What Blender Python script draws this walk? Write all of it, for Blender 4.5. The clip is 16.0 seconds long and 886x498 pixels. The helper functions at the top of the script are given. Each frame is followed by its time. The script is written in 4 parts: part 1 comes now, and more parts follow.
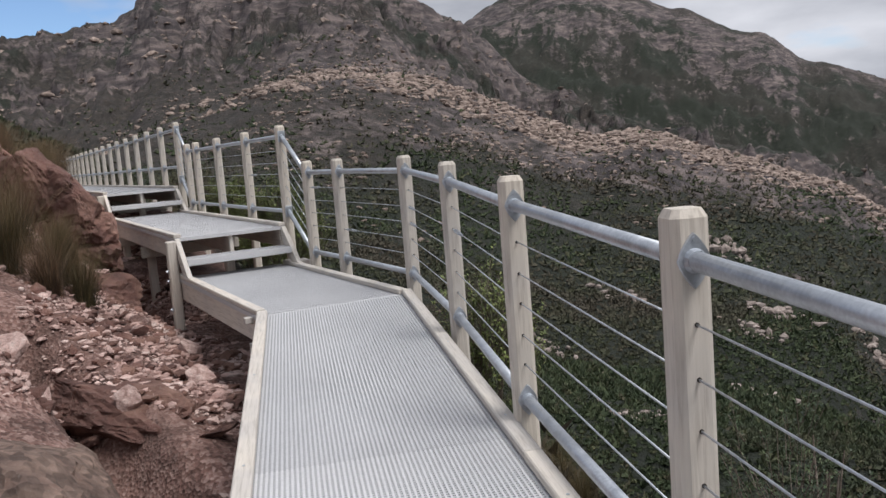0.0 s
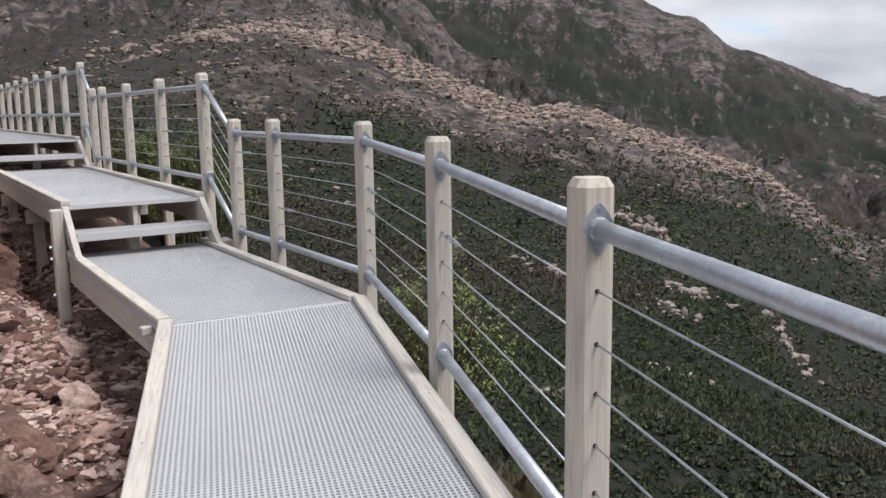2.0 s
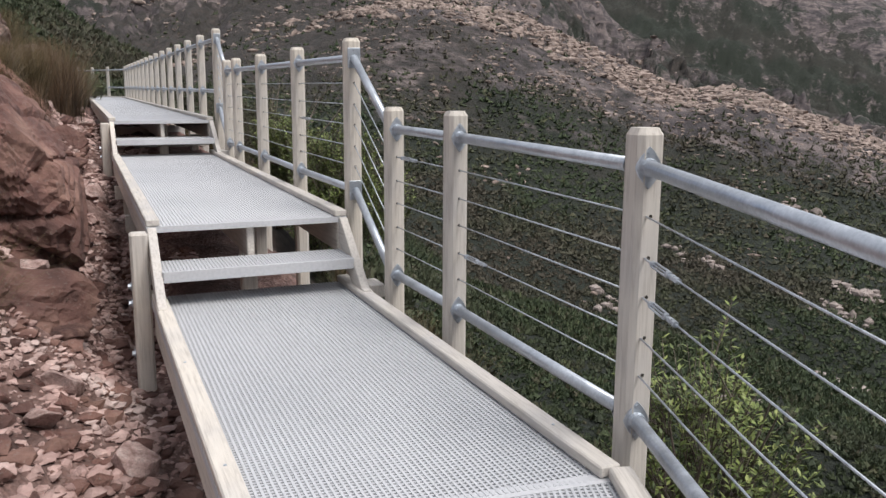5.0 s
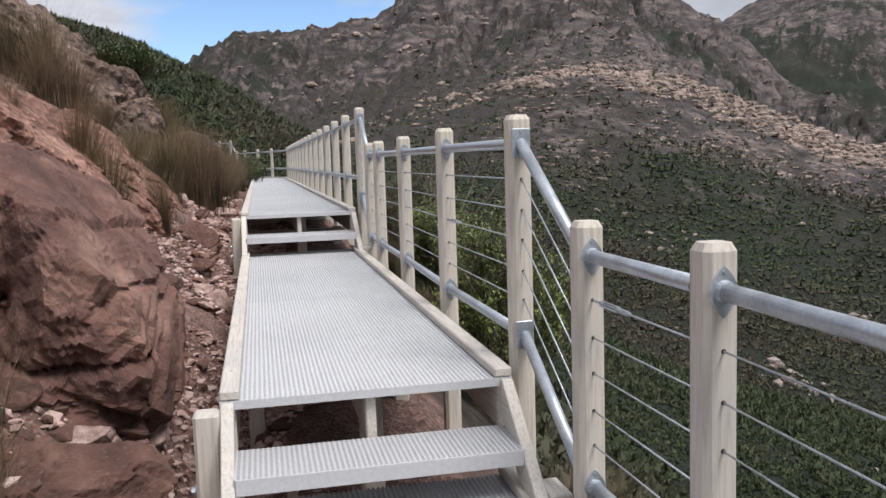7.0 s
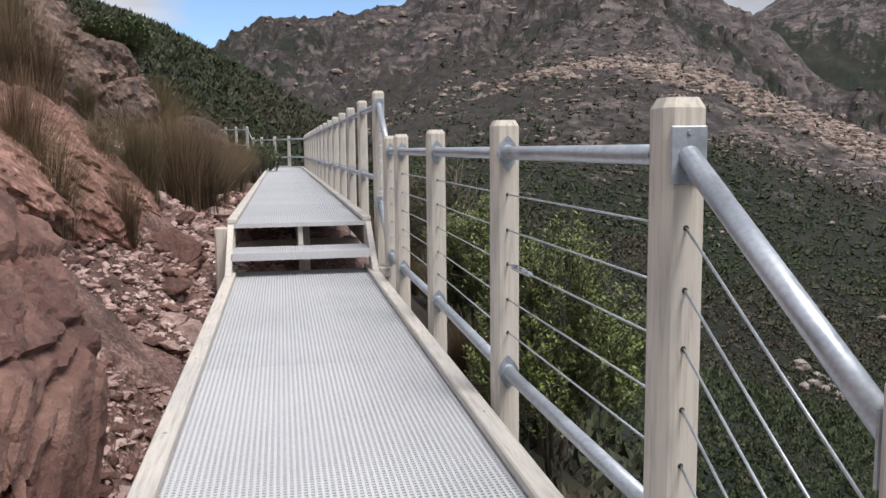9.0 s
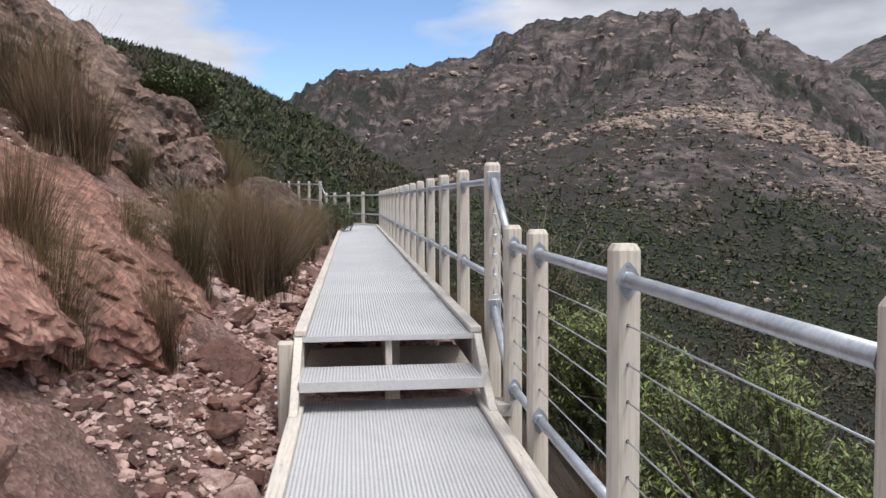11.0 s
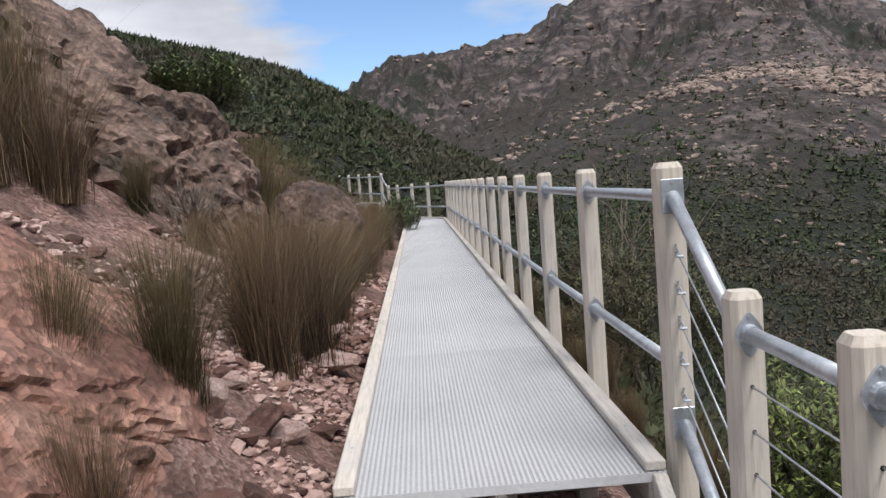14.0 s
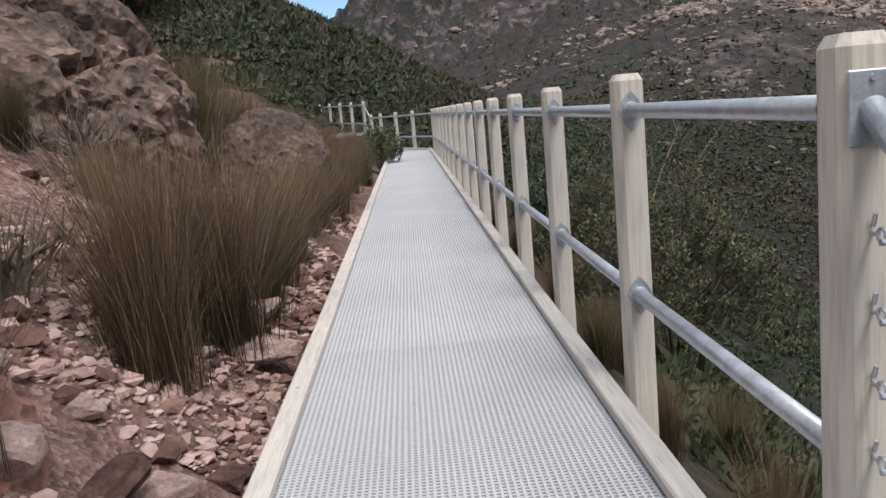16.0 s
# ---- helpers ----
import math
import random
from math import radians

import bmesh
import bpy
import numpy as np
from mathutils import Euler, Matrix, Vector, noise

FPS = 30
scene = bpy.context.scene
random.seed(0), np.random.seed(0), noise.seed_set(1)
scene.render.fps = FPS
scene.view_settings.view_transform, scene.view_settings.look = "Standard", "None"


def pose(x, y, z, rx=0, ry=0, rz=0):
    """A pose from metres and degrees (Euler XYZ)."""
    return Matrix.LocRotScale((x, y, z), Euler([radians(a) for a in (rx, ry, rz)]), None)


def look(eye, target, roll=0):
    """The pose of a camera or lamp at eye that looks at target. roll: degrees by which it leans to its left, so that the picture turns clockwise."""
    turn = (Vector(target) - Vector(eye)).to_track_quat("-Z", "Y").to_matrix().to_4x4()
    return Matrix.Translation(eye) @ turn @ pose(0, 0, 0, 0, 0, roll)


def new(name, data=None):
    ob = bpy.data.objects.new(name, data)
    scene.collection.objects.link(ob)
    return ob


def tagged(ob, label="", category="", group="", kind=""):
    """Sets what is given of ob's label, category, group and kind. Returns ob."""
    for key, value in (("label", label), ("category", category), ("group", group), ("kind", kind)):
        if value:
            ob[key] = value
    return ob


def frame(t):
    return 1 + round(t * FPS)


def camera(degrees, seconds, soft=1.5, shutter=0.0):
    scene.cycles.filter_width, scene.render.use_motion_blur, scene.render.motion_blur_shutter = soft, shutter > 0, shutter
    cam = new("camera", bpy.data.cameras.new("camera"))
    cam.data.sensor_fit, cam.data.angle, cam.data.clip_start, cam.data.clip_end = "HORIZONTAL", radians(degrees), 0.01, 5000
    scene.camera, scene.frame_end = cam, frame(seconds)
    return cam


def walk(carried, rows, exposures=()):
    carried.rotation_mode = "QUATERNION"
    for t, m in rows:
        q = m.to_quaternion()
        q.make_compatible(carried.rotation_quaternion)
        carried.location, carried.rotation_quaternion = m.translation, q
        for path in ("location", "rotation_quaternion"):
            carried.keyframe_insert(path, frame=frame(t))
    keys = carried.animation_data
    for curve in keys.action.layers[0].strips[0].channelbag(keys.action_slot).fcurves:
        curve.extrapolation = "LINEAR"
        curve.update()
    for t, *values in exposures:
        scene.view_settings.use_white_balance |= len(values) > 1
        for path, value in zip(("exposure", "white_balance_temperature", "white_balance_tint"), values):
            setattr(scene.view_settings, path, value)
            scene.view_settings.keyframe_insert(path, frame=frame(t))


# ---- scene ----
cam = camera(55.2, 16.0)
PATH = [
    (0, (-2.824, -14.701, 1.052), (-1.898, -12.944, 0.814), -4.6),
    (0.5, (-2.721, -14.352, 1.066), (-1.624, -12.703, 0.787), -3.3),
    (1, (-2.495, -13.986, 1.066), (-1.305, -12.414, 0.733), -2.4),
    (1.5, (-2.394, -13.545, 1.059), (-1.227, -11.964, 0.687), -1.3),
    (2, (-2.327, -13.236, 1.082), (-1.257, -11.578, 0.755), -0.9),
    (2.5, (-2.185, -12.802, 1.079), (-1.281, -11.043, 0.786), -1.5),
    (3, (-2.055, -12.389, 1.096), (-1.199, -10.61, 0.782), -0.8),
    (3.5, (-1.851, -12.026, 1.134), (-1.023, -10.226, 0.858), 0.0),
    (3.7, (-1.805, -11.852, 1.122), (-0.986, -10.048, 0.844), 0.2),
    (5.8, (-1.251, -10.101, 1.168), (-0.575, -8.265, 0.75), -0.7),
    (6, (-1.185, -9.93, 1.205), (-0.577, -8.061, 0.837), -0.5),
    (6.5, (-1.096, -9.464, 1.224), (-0.653, -7.531, 0.971), -1.1),
    (7, (-1.0, -9.024, 1.259), (-0.582, -7.08, 1.046), -1.8),
    (7.5, (-0.853, -8.587, 1.304), (-0.483, -6.629, 1.133), -0.7),
    (8, (-0.806, -8.067, 1.293), (-0.452, -6.108, 1.097), -0.5),
    (8.2, (-0.79, -7.9, 1.302), (-0.419, -5.947, 1.075), -0.6),
    (10.3, (-0.704, -5.978, 1.353), (-0.369, -4.021, 1.113), -1.0),
    (10.5, (-0.74, -5.799, 1.373), (-0.475, -3.824, 1.198), -0.7),
    (11, (-0.817, -5.349, 1.595), (-0.605, -3.363, 1.475), -0.4),
    (11.5, (-0.779, -5.074, 1.658), (-0.51, -3.096, 1.525), -2.0),
    (12, (-0.732, -4.752, 1.806), (-0.477, -2.772, 1.684), -2.9),
    (12.5, (-0.775, -4.282, 1.818), (-0.52, -2.306, 1.646), -3.8),
    (13, (-0.741, -3.832, 1.791), (-0.491, -1.855, 1.62), -4.4),
    (13.5, (-0.783, -3.399, 1.786), (-0.675, -1.408, 1.631), -4.3),
    (14, (-0.816, -2.914, 1.816), (-0.763, -0.921, 1.658), -4.3),
    (14.5, (-0.729, -2.41, 1.825), (-0.679, -0.417, 1.67), -3.1),
    (15, (-0.772, -1.984, 1.787), (-0.771, 0.009, 1.61), -3.1),
    (15.5, (-0.735, -1.589, 1.749), (-0.725, 0.391, 1.464), -4.6),
    (16, (-0.652, -1.255, 1.759), (-0.592, 0.718, 1.437), -5.0),
]
walk(cam, [(t, look(e, g, r)) for t, e, g, r in PATH], exposures=((0, 0.6, 6320, 12.5), (2, 0.78, 6320, 12.5), (7.5, 0.86, 6320, 12.5), (8, 0.79, 6320, 12.5), (10.5, 0.89, 6320, 12.5), (11.3, 0.91, 6320, 12.5), (12, 0.76, 6320, 12.5), (12.6, 0.81, 6320, 12.5), (13.2, 0.86, 6320, 12.5), (16, 0.76, 6320, 12.5)))

# ---- world and light ----
SUN_AZ, SUN_EL = 150.0, 60.0      # degrees clockwise from +y, and above the horizon
world = bpy.data.worlds.new("overcast_sky")
scene.world = world
world.use_nodes = True
wn, wl = world.node_tree.nodes, world.node_tree.links
wn.clear()
w_out = wn.new("ShaderNodeOutputWorld")
w_bg = wn.new("ShaderNodeBackground")
w_sky = wn.new("ShaderNodeTexSky")
w_sky.sky_type, w_sky.sun_disc = "NISHITA", False
w_sky.sun_elevation, w_sky.sun_rotation = radians(SUN_EL), radians(SUN_AZ)
w_sky.altitude, w_sky.air_density, w_sky.dust_density = 300, 0.9, 0.1
w_sky.ozone_density = 4.0
w_co = wn.new("ShaderNodeTexCoord")
w_map = wn.new("ShaderNodeMapping")
w_map.inputs["Location"].default_value = (0.35, 0.1, 0.0)
w_map.inputs["Scale"].default_value = (1.0, 1.0, 3.2)
w_noise = wn.new("ShaderNodeTexNoise")
w_noise.inputs["Scale"].default_value, w_noise.inputs["Detail"].default_value = 2.6, 7.0
w_noise.inputs["Roughness"].default_value = 0.52
w_ramp = wn.new("ShaderNodeValToRGB")
w_ramp.color_ramp.elements[0].position, w_ramp.color_ramp.elements[1].position = 0.40, 0.52
w_noise2 = wn.new("ShaderNodeTexNoise")
w_noise2.inputs["Scale"].default_value, w_noise2.inputs["Detail"].default_value = 3.2, 9.0
w_shade = wn.new("ShaderNodeValToRGB")
w_shade.color_ramp.elements[0].position, w_shade.color_ramp.elements[1].position = 0.35, 0.68
w_shade.color_ramp.elements[0].color = (2.5, 2.65, 2.95, 1)
w_shade.color_ramp.elements[1].color = (6.0, 6.1, 6.35, 1)
w_mix = wn.new("ShaderNodeMix")
w_mix.data_type = "RGBA"
wl.new(w_co.outputs["Generated"], w_map.inputs["Vector"])
wl.new(w_map.outputs["Vector"], w_noise.inputs["Vector"])
wl.new(w_map.outputs["Vector"], w_noise2.inputs["Vector"])
w_gap = wn.new("ShaderNodeVectorMath")
w_gap.operation = "DISTANCE"
w_gap.inputs[1].default_value = (0.02, 0.975, 0.22)
wl.new(w_co.outputs["Generated"], w_gap.inputs[0])
w_far = wn.new("ShaderNodeMapRange")
w_far.inputs["From Min"].default_value, w_far.inputs["From Max"].default_value = 0.05, 0.32
w_far.inputs["To Min"].default_value, w_far.inputs["To Max"].default_value = -0.10, 0.16
wl.new(w_gap.outputs["Value"], w_far.inputs["Value"])
w_add = wn.new("ShaderNodeMath")
wl.new(w_noise.outputs["Fac"], w_add.inputs[0])
wl.new(w_far.outputs["Result"], w_add.inputs[1])
wl.new(w_add.outputs["Value"], w_ramp.inputs["Fac"])
wl.new(w_noise2.outputs["Fac"], w_shade.inputs["Fac"])
wl.new(w_ramp.outputs["Color"], w_mix.inputs["Factor"])
wl.new(w_sky.outputs["Color"], w_mix.inputs["A"])
wl.new(w_shade.outputs["Color"], w_mix.inputs["B"])
wl.new(w_mix.outputs["Result"], w_bg.inputs["Color"])
w_bg.inputs["Strength"].default_value = 0.088
wl.new(w_bg.outputs["Background"], w_out.inputs["Surface"])

sun_data = bpy.data.lights.new("sun", "SUN")
sun_data.energy, sun_data.angle, sun_data.color = 1.9, radians(26), (1.0, 0.95, 0.88)
sun = new("sun", sun_data)
_a, _e = radians(SUN_AZ), radians(SUN_EL)
sun.matrix_world = look((30 * math.sin(_a) * math.cos(_e), 30 * math.cos(_a) * math.cos(_e), 30 * math.sin(_e)), (0, 0, 0))


# ---- materials ----
def material(name, rough=0.8, metal=0.0):
    m = bpy.data.materials.new(name)
    m.use_nodes = True
    b = m.node_tree.nodes["Principled BSDF"]
    b.inputs["Roughness"].default_value, b.inputs["Metallic"].default_value = rough, metal
    return m, m.node_tree.nodes, m.node_tree.links, b


def coords(n, l, scale=(1, 1, 1)):
    co, mp = n.new("ShaderNodeTexCoord"), n.new("ShaderNodeMapping")
    mp.inputs["Scale"].default_value = scale
    l.new(co.outputs["Object"], mp.inputs["Vector"])
    return mp.outputs["Vector"]


def noise_node(n, l, vec, scale, detail=5.0, rough=0.55, dist=0.0):
    t = n.new("ShaderNodeTexNoise")
    t.inputs["Scale"].default_value, t.inputs["Detail"].default_value = scale, detail
    t.inputs["Roughness"].default_value, t.inputs["Distortion"].default_value = rough, dist
    l.new(vec, t.inputs["Vector"])
    return t.outputs["Fac"]


def ramp_node(n, l, fac, stops):
    r = n.new("ShaderNodeValToRGB")
    els = r.color_ramp.elements
    while len(els) < len(stops):
        els.new(0.5)
    for el, (p, c) in zip(els, stops):
        el.position, el.color = p, (*c, 1) if len(c) == 3 else c
    l.new(fac, r.inputs["Fac"])
    return r.outputs["Color"]


def mix_node(n, l, fac, a, b, mode="MIX"):
    m = n.new("ShaderNodeMix")
    m.data_type, m.blend_type = "RGBA", mode
    for sock, v in (("Factor", fac), ("A", a), ("B", b)):
        if isinstance(v, (int, float)):
            m.inputs[sock].default_value = v
        elif isinstance(v, tuple):
            m.inputs[sock].default_value = (*v, 1)
        else:
            l.new(v, m.inputs[sock])
    return m.outputs["Result"]


def bump_node(n, l, bsdf, height, strength=0.4, dist=0.01):
    b = n.new("ShaderNodeBump")
    b.inputs["Strength"].default_value, b.inputs["Distance"].default_value = strength, dist
    l.new(height, b.inputs["Height"])
    l.new(b.outputs["Normal"], bsdf.inputs["Normal"])


def wood_material(name, stretch, light, dark):
    m, n, l, b = material(name, 0.78)
    vec = coords(n, l, stretch)
    grain = noise_node(n, l, vec, 9, 6, 0.6, 0.4)
    blot = noise_node(n, l, coords(n, l), 2.3, 4)
    info = n.new("ShaderNodeObjectInfo")
    col = ramp_node(n, l, grain, [(0.28, dark), (0.5, light), (0.75, tuple(c * 1.12 for c in light))])
    grey = ramp_node(n, l, blot, [(0.35, (0.80, 0.81, 0.84)), (0.65, (1.0, 0.985, 0.95))])
    col = mix_node(n, l, 0.75, col, grey, "MULTIPLY")
    var = ramp_node(n, l, info.outputs["Random"], [(0.0, (0.84, 0.84, 0.85)), (1.0, (1.0, 0.98, 0.95))])
    col = mix_node(n, l, 0.8, col, var, "MULTIPLY")
    l.new(col, b.inputs["Base Color"])
    bump_node(n, l, b, grain, 0.35, 0.004)
    return m


def steel_material():
    m, n, l, b = material("galvanised_steel", 0.42, 0.75)
    v = coords(n, l)
    big, small = noise_node(n, l, v, 14, 5), noise_node(n, l, v, 90, 3)
    col = ramp_node(n, l, big, [(0.3, (0.40, 0.44, 0.49)), (0.7, (0.60, 0.64, 0.69))])
    col = mix_node(n, l, 0.25, col, ramp_node(n, l, small, [(0.35, (0.3, 0.33, 0.37)), (0.7, (0.75, 0.78, 0.82))]))
    l.new(col, b.inputs["Base Color"])
    l.new(ramp_node(n, l, big, [(0.3, (0.34,) * 3), (0.7, (0.56,) * 3)]), b.inputs["Roughness"])
    bump_node(n, l, b, small, 0.12, 0.002)
    return m


def grating_material():
    m, n, l, b = material("grey_moulded_grating", 0.55)
    v = coords(n, l)
    big, small = noise_node(n, l, v, 1.3, 5), noise_node(n, l, v, 60, 4)
    col = ramp_node(n, l, big, [(0.3, (0.50, 0.51, 0.53)), (0.7, (0.60, 0.61, 0.63))])
    col = mix_node(n, l, 0.3, col, ramp_node(n, l, small, [(0.3, (0.42, 0.43, 0.45)), (0.7, (0.70, 0.70, 0.71))]))
    info = n.new("ShaderNodeObjectInfo")
    col = mix_node(n, l, 0.7, col, ramp_node(n, l, info.outputs["Random"], [(0, (0.86, 0.865, 0.87)), (1, (1.06, 1.06, 1.05))]), "MULTIPLY")
    l.new(col, b.inputs["Base Color"])
    bump_node(n, l, b, small, 0.2, 0.002)
    return m


def ground_material():
    m, n, l, b = material("red_stony_ground", 0.93)
    v = coords(n, l)
    big, mid, fine = noise_node(n, l, v, 0.7, 5), noise_node(n, l, v, 5, 6), noise_node(n, l, v, 34, 5, 0.65)
    vor = n.new("ShaderNodeTexVoronoi")
    vor.inputs["Scale"].default_value = 42
    l.new(v, vor.inputs["Vector"])
    stone = ramp_node(n, l, vor.outputs["Color"], [(0.15, (0.12, 0.062, 0.052)), (0.5, (0.34, 0.19, 0.16)), (0.85, (0.64, 0.46, 0.41))])
    earth = ramp_node(n, l, mid, [(0.3, (0.07, 0.045, 0.037)), (0.55, (0.17, 0.105, 0.088)), (0.75, (0.30, 0.20, 0.175))])
    col = mix_node(n, l, ramp_node(n, l, big, [(0.4, (0.2,) * 3), (0.6, (0.7,) * 3)]), earth, stone)
    col = mix_node(n, l, 0.45, col, ramp_node(n, l, fine, [(0.3, (0.45, 0.42, 0.40)), (0.7, (1.0, 1.0, 1.0))]), "MULTIPLY")
    l.new(col, b.inputs["Base Color"])
    # dark noise patches: brown-black stains, and small shadows painted into the colour
    stain_and_shadow = noise_node(n, l, v, 1.9, 6, 0.65, 0.6)
    col = mix_node(n, l, 0.8, col, ramp_node(n, l, stain_and_shadow, [(0.36, (0.38, 0.35, 0.34)), (0.54, (1.0, 1.0, 1.0))]), "MULTIPLY")
    # heath-covered soil; its darks are deepened to stand in for shadow among plants
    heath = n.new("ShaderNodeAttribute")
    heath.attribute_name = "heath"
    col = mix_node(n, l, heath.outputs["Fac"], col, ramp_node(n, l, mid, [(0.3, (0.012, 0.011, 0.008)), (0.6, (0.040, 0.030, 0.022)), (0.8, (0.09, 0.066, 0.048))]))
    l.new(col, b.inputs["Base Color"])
    h = mix_node(n, l, 0.5, vor.outputs["Distance"], fine)
    bump_node(n, l, b, h, 0.8, 0.035)
    return m


def rock_material(name, dark, mid, pale, scale=1.0, lichen=(0.30, 0.30, 0.27), pebbles=0.0):
    m, n, l, b = material(name, 0.88)
    v = coords(n, l, (scale,) * 3)
    big, med, fine = noise_node(n, l, v, 1.3, 6, 0.6, 0.5), noise_node(n, l, v, 7, 6, 0.62), noise_node(n, l, v, 45, 5, 0.65)
    col = ramp_node(n, l, big, [(0.3, dark), (0.5, mid), (0.72, pale)])
    col = mix_node(n, l, 0.6, col, ramp_node(n, l, med, [(0.32, (0.42, 0.38, 0.36)), (0.6, (1.0, 1.0, 1.0))]), "MULTIPLY")
    col = mix_node(n, l, ramp_node(n, l, fine, [(0.58, (0, 0, 0)), (0.72, (0.5,) * 3)]), col, lichen)
    isl = n.new("ShaderNodeNewGeometry")
    col = mix_node(n, l, 0.6, col, ramp_node(n, l, isl.outputs["Random Per Island"], [(0, (0.55, 0.5, 0.48)), (0.5, (0.95, 0.9, 0.88)), (1, (1.25, 1.2, 1.18))]), "MULTIPLY")
    height = mix_node(n, l, 0.4, med, fine)
    if pebbles:
        vor = n.new("ShaderNodeTexVoronoi")
        vor.inputs["Scale"].default_value = pebbles
        l.new(v, vor.inputs["Vector"])
        col = mix_node(n, l, 0.7, col, ramp_node(n, l, vor.outputs["Color"], [(0.2, (0.45, 0.42, 0.40)), (0.6, (1.0, 0.97, 0.95)), (0.9, (1.5, 1.4, 1.35))]), "MULTIPLY")
        height = mix_node(n, l, 0.45, vor.outputs["Distance"], height)
    l.new(col, b.inputs["Base Color"])
    bump_node(n, l, b, height, 0.9, 0.05 / scale)
    return m


def slope_material():
    """Heath and bare rock of the mountains, told apart by the height map's rockiness."""
    m, n, l, b = material("mountain_heath_and_rock", 0.95)
    v = coords(n, l)
    a = n.new("ShaderNodeAttribute")
    a.attribute_name = "rockiness"
    g = n.new("ShaderNodeAttribute")
    g.attribute_name = "lushness"
    n1, n2, n3 = noise_node(n, l, v, 0.035, 7, 0.62), noise_node(n, l, v, 0.25, 7, 0.65), noise_node(n, l, v, 1.1, 5, 0.6)
    # green is shrub cover, kept near black: shade between bushes put into the colour
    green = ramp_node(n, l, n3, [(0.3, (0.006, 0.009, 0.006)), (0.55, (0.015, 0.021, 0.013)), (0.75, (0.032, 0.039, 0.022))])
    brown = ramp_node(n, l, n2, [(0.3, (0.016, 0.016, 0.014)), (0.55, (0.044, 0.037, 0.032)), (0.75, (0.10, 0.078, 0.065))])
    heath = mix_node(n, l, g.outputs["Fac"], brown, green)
    strata = n.new("ShaderNodeMapping")
    strata.inputs["Rotation"].default_value = (radians(28), radians(-18), 0)
    strata.inputs["Scale"].default_value = (0.05, 0.05, 0.17)
    l.new(v, strata.inputs["Vector"])
    s1 = noise_node(n, l, strata.outputs["Vector"], 1.0, 7, 0.65, 0.6)
    rock = ramp_node(n, l, s1, [(0.30, (0.026, 0.024, 0.027)), (0.48, (0.098, 0.082, 0.083)), (0.72, (0.30, 0.245, 0.225))])
    rock = mix_node(n, l, 0.6, rock, ramp_node(n, l, n2, [(0.33, (0.4, 0.4, 0.42)), (0.62, (1, 1, 1))]), "MULTIPLY")
    lift = n.new("ShaderNodeMath")
    lift.operation = "ADD"
    l.new(a.outputs["Fac"], lift.inputs[0])
    l.new(n2, lift.inputs[1])
    lift2 = n.new("ShaderNodeMath")
    lift2.operation = "MULTIPLY_ADD"
    l.new(n1, lift2.inputs[0])
    lift2.inputs[1].default_value = 1.7
    l.new(lift.outputs[0], lift2.inputs[2])
    fac = ramp_node(n, l, lift2.outputs[0], [(0.0, (0, 0, 0)), (1.0, (1, 1, 1))])
    r = fac.node.color_ramp.elements
    r[0].position, r[1].position = 0.0, 1.0
    sub = n.new("ShaderNodeMapRange")
    sub.inputs["From Min"].default_value, sub.inputs["From Max"].default_value = 1.70, 1.98
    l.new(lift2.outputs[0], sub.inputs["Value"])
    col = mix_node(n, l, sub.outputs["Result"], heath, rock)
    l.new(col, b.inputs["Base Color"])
    bump_node(n, l, b, mix_node(n, l, 0.5, n2, n3), 1.0, 2.2)
    return m


def leaf_material(name, stops, rough=0.6, dry=None, tone=False, straw=None):
    m, n, l, b = material(name, rough)
    isl = n.new("ShaderNodeNewGeometry")
    fac = isl.outputs["Random Per Island"]
    if tone:
        own = n.new("ShaderNodeAttribute")
        own.attribute_name = "tone"
        fac = mix_node(n, l, 0.35, own.outputs["Fac"], fac)
    col = ramp_node(n, l, fac, stops)
    tint = noise_node(n, l, coords(n, l), 1.6, 3)
    col = mix_node(n, l, 0.6, col, ramp_node(n, l, tint, [(0.3, (0.6, 0.6, 0.6)), (0.7, (1.1, 1.1, 1.0))]), "MULTIPLY")
    if dry:
        wide = noise_node(n, l, coords(n, l), 0.022, 5, 0.6)
        col = mix_node(n, l, ramp_node(n, l, wide, [(0.46, (0, 0, 0)), (0.62, (0.8,) * 3)]), col, dry)
    if straw:
        tip = n.new("ShaderNodeAttribute")
        tip.attribute_name = "tip"
        col = mix_node(n, l, ramp_node(n, l, tip.outputs["Fac"], [(0.35, (0, 0, 0)), (1.0, (0.6,) * 3)]), col, straw)
    l.new(col, b.inputs["Base Color"])
    return m


WOOD_UP = wood_material("weathered_post_timber", (9, 9, 0.5), (0.66, 0.62, 0.56), (0.49, 0.445, 0.39))
WOOD_ALONG = wood_material("weathered_deck_timber", (9, 0.5, 9), (0.67, 0.635, 0.585), (0.48, 0.445, 0.40))
STEEL = steel_material()
GRATE = grating_material()
GROUND = ground_material()
SLOPE = slope_material()
RED_ROCK = rock_material("red_sandstone", (0.058, 0.031, 0.028), (0.17, 0.09, 0.074), (0.37, 0.235, 0.185))
SLAB_ROCK = rock_material("pitted_red_sandstone", (0.10, 0.052, 0.042), (0.26, 0.145, 0.115), (0.44, 0.285, 0.235), 1.5, lichen=(0.40, 0.29, 0.25), pebbles=15)
GREY_ROCK = rock_material("lichened_conglomerate", (0.05, 0.04, 0.036), (0.155, 0.112, 0.095), (0.31, 0.235, 0.195), 1.6, pebbles=11)
PALE_STONE = rock_material("pale_broken_stone", (0.34, 0.215, 0.19), (0.60, 0.44, 0.40), (0.80, 0.69, 0.65), 2.0)
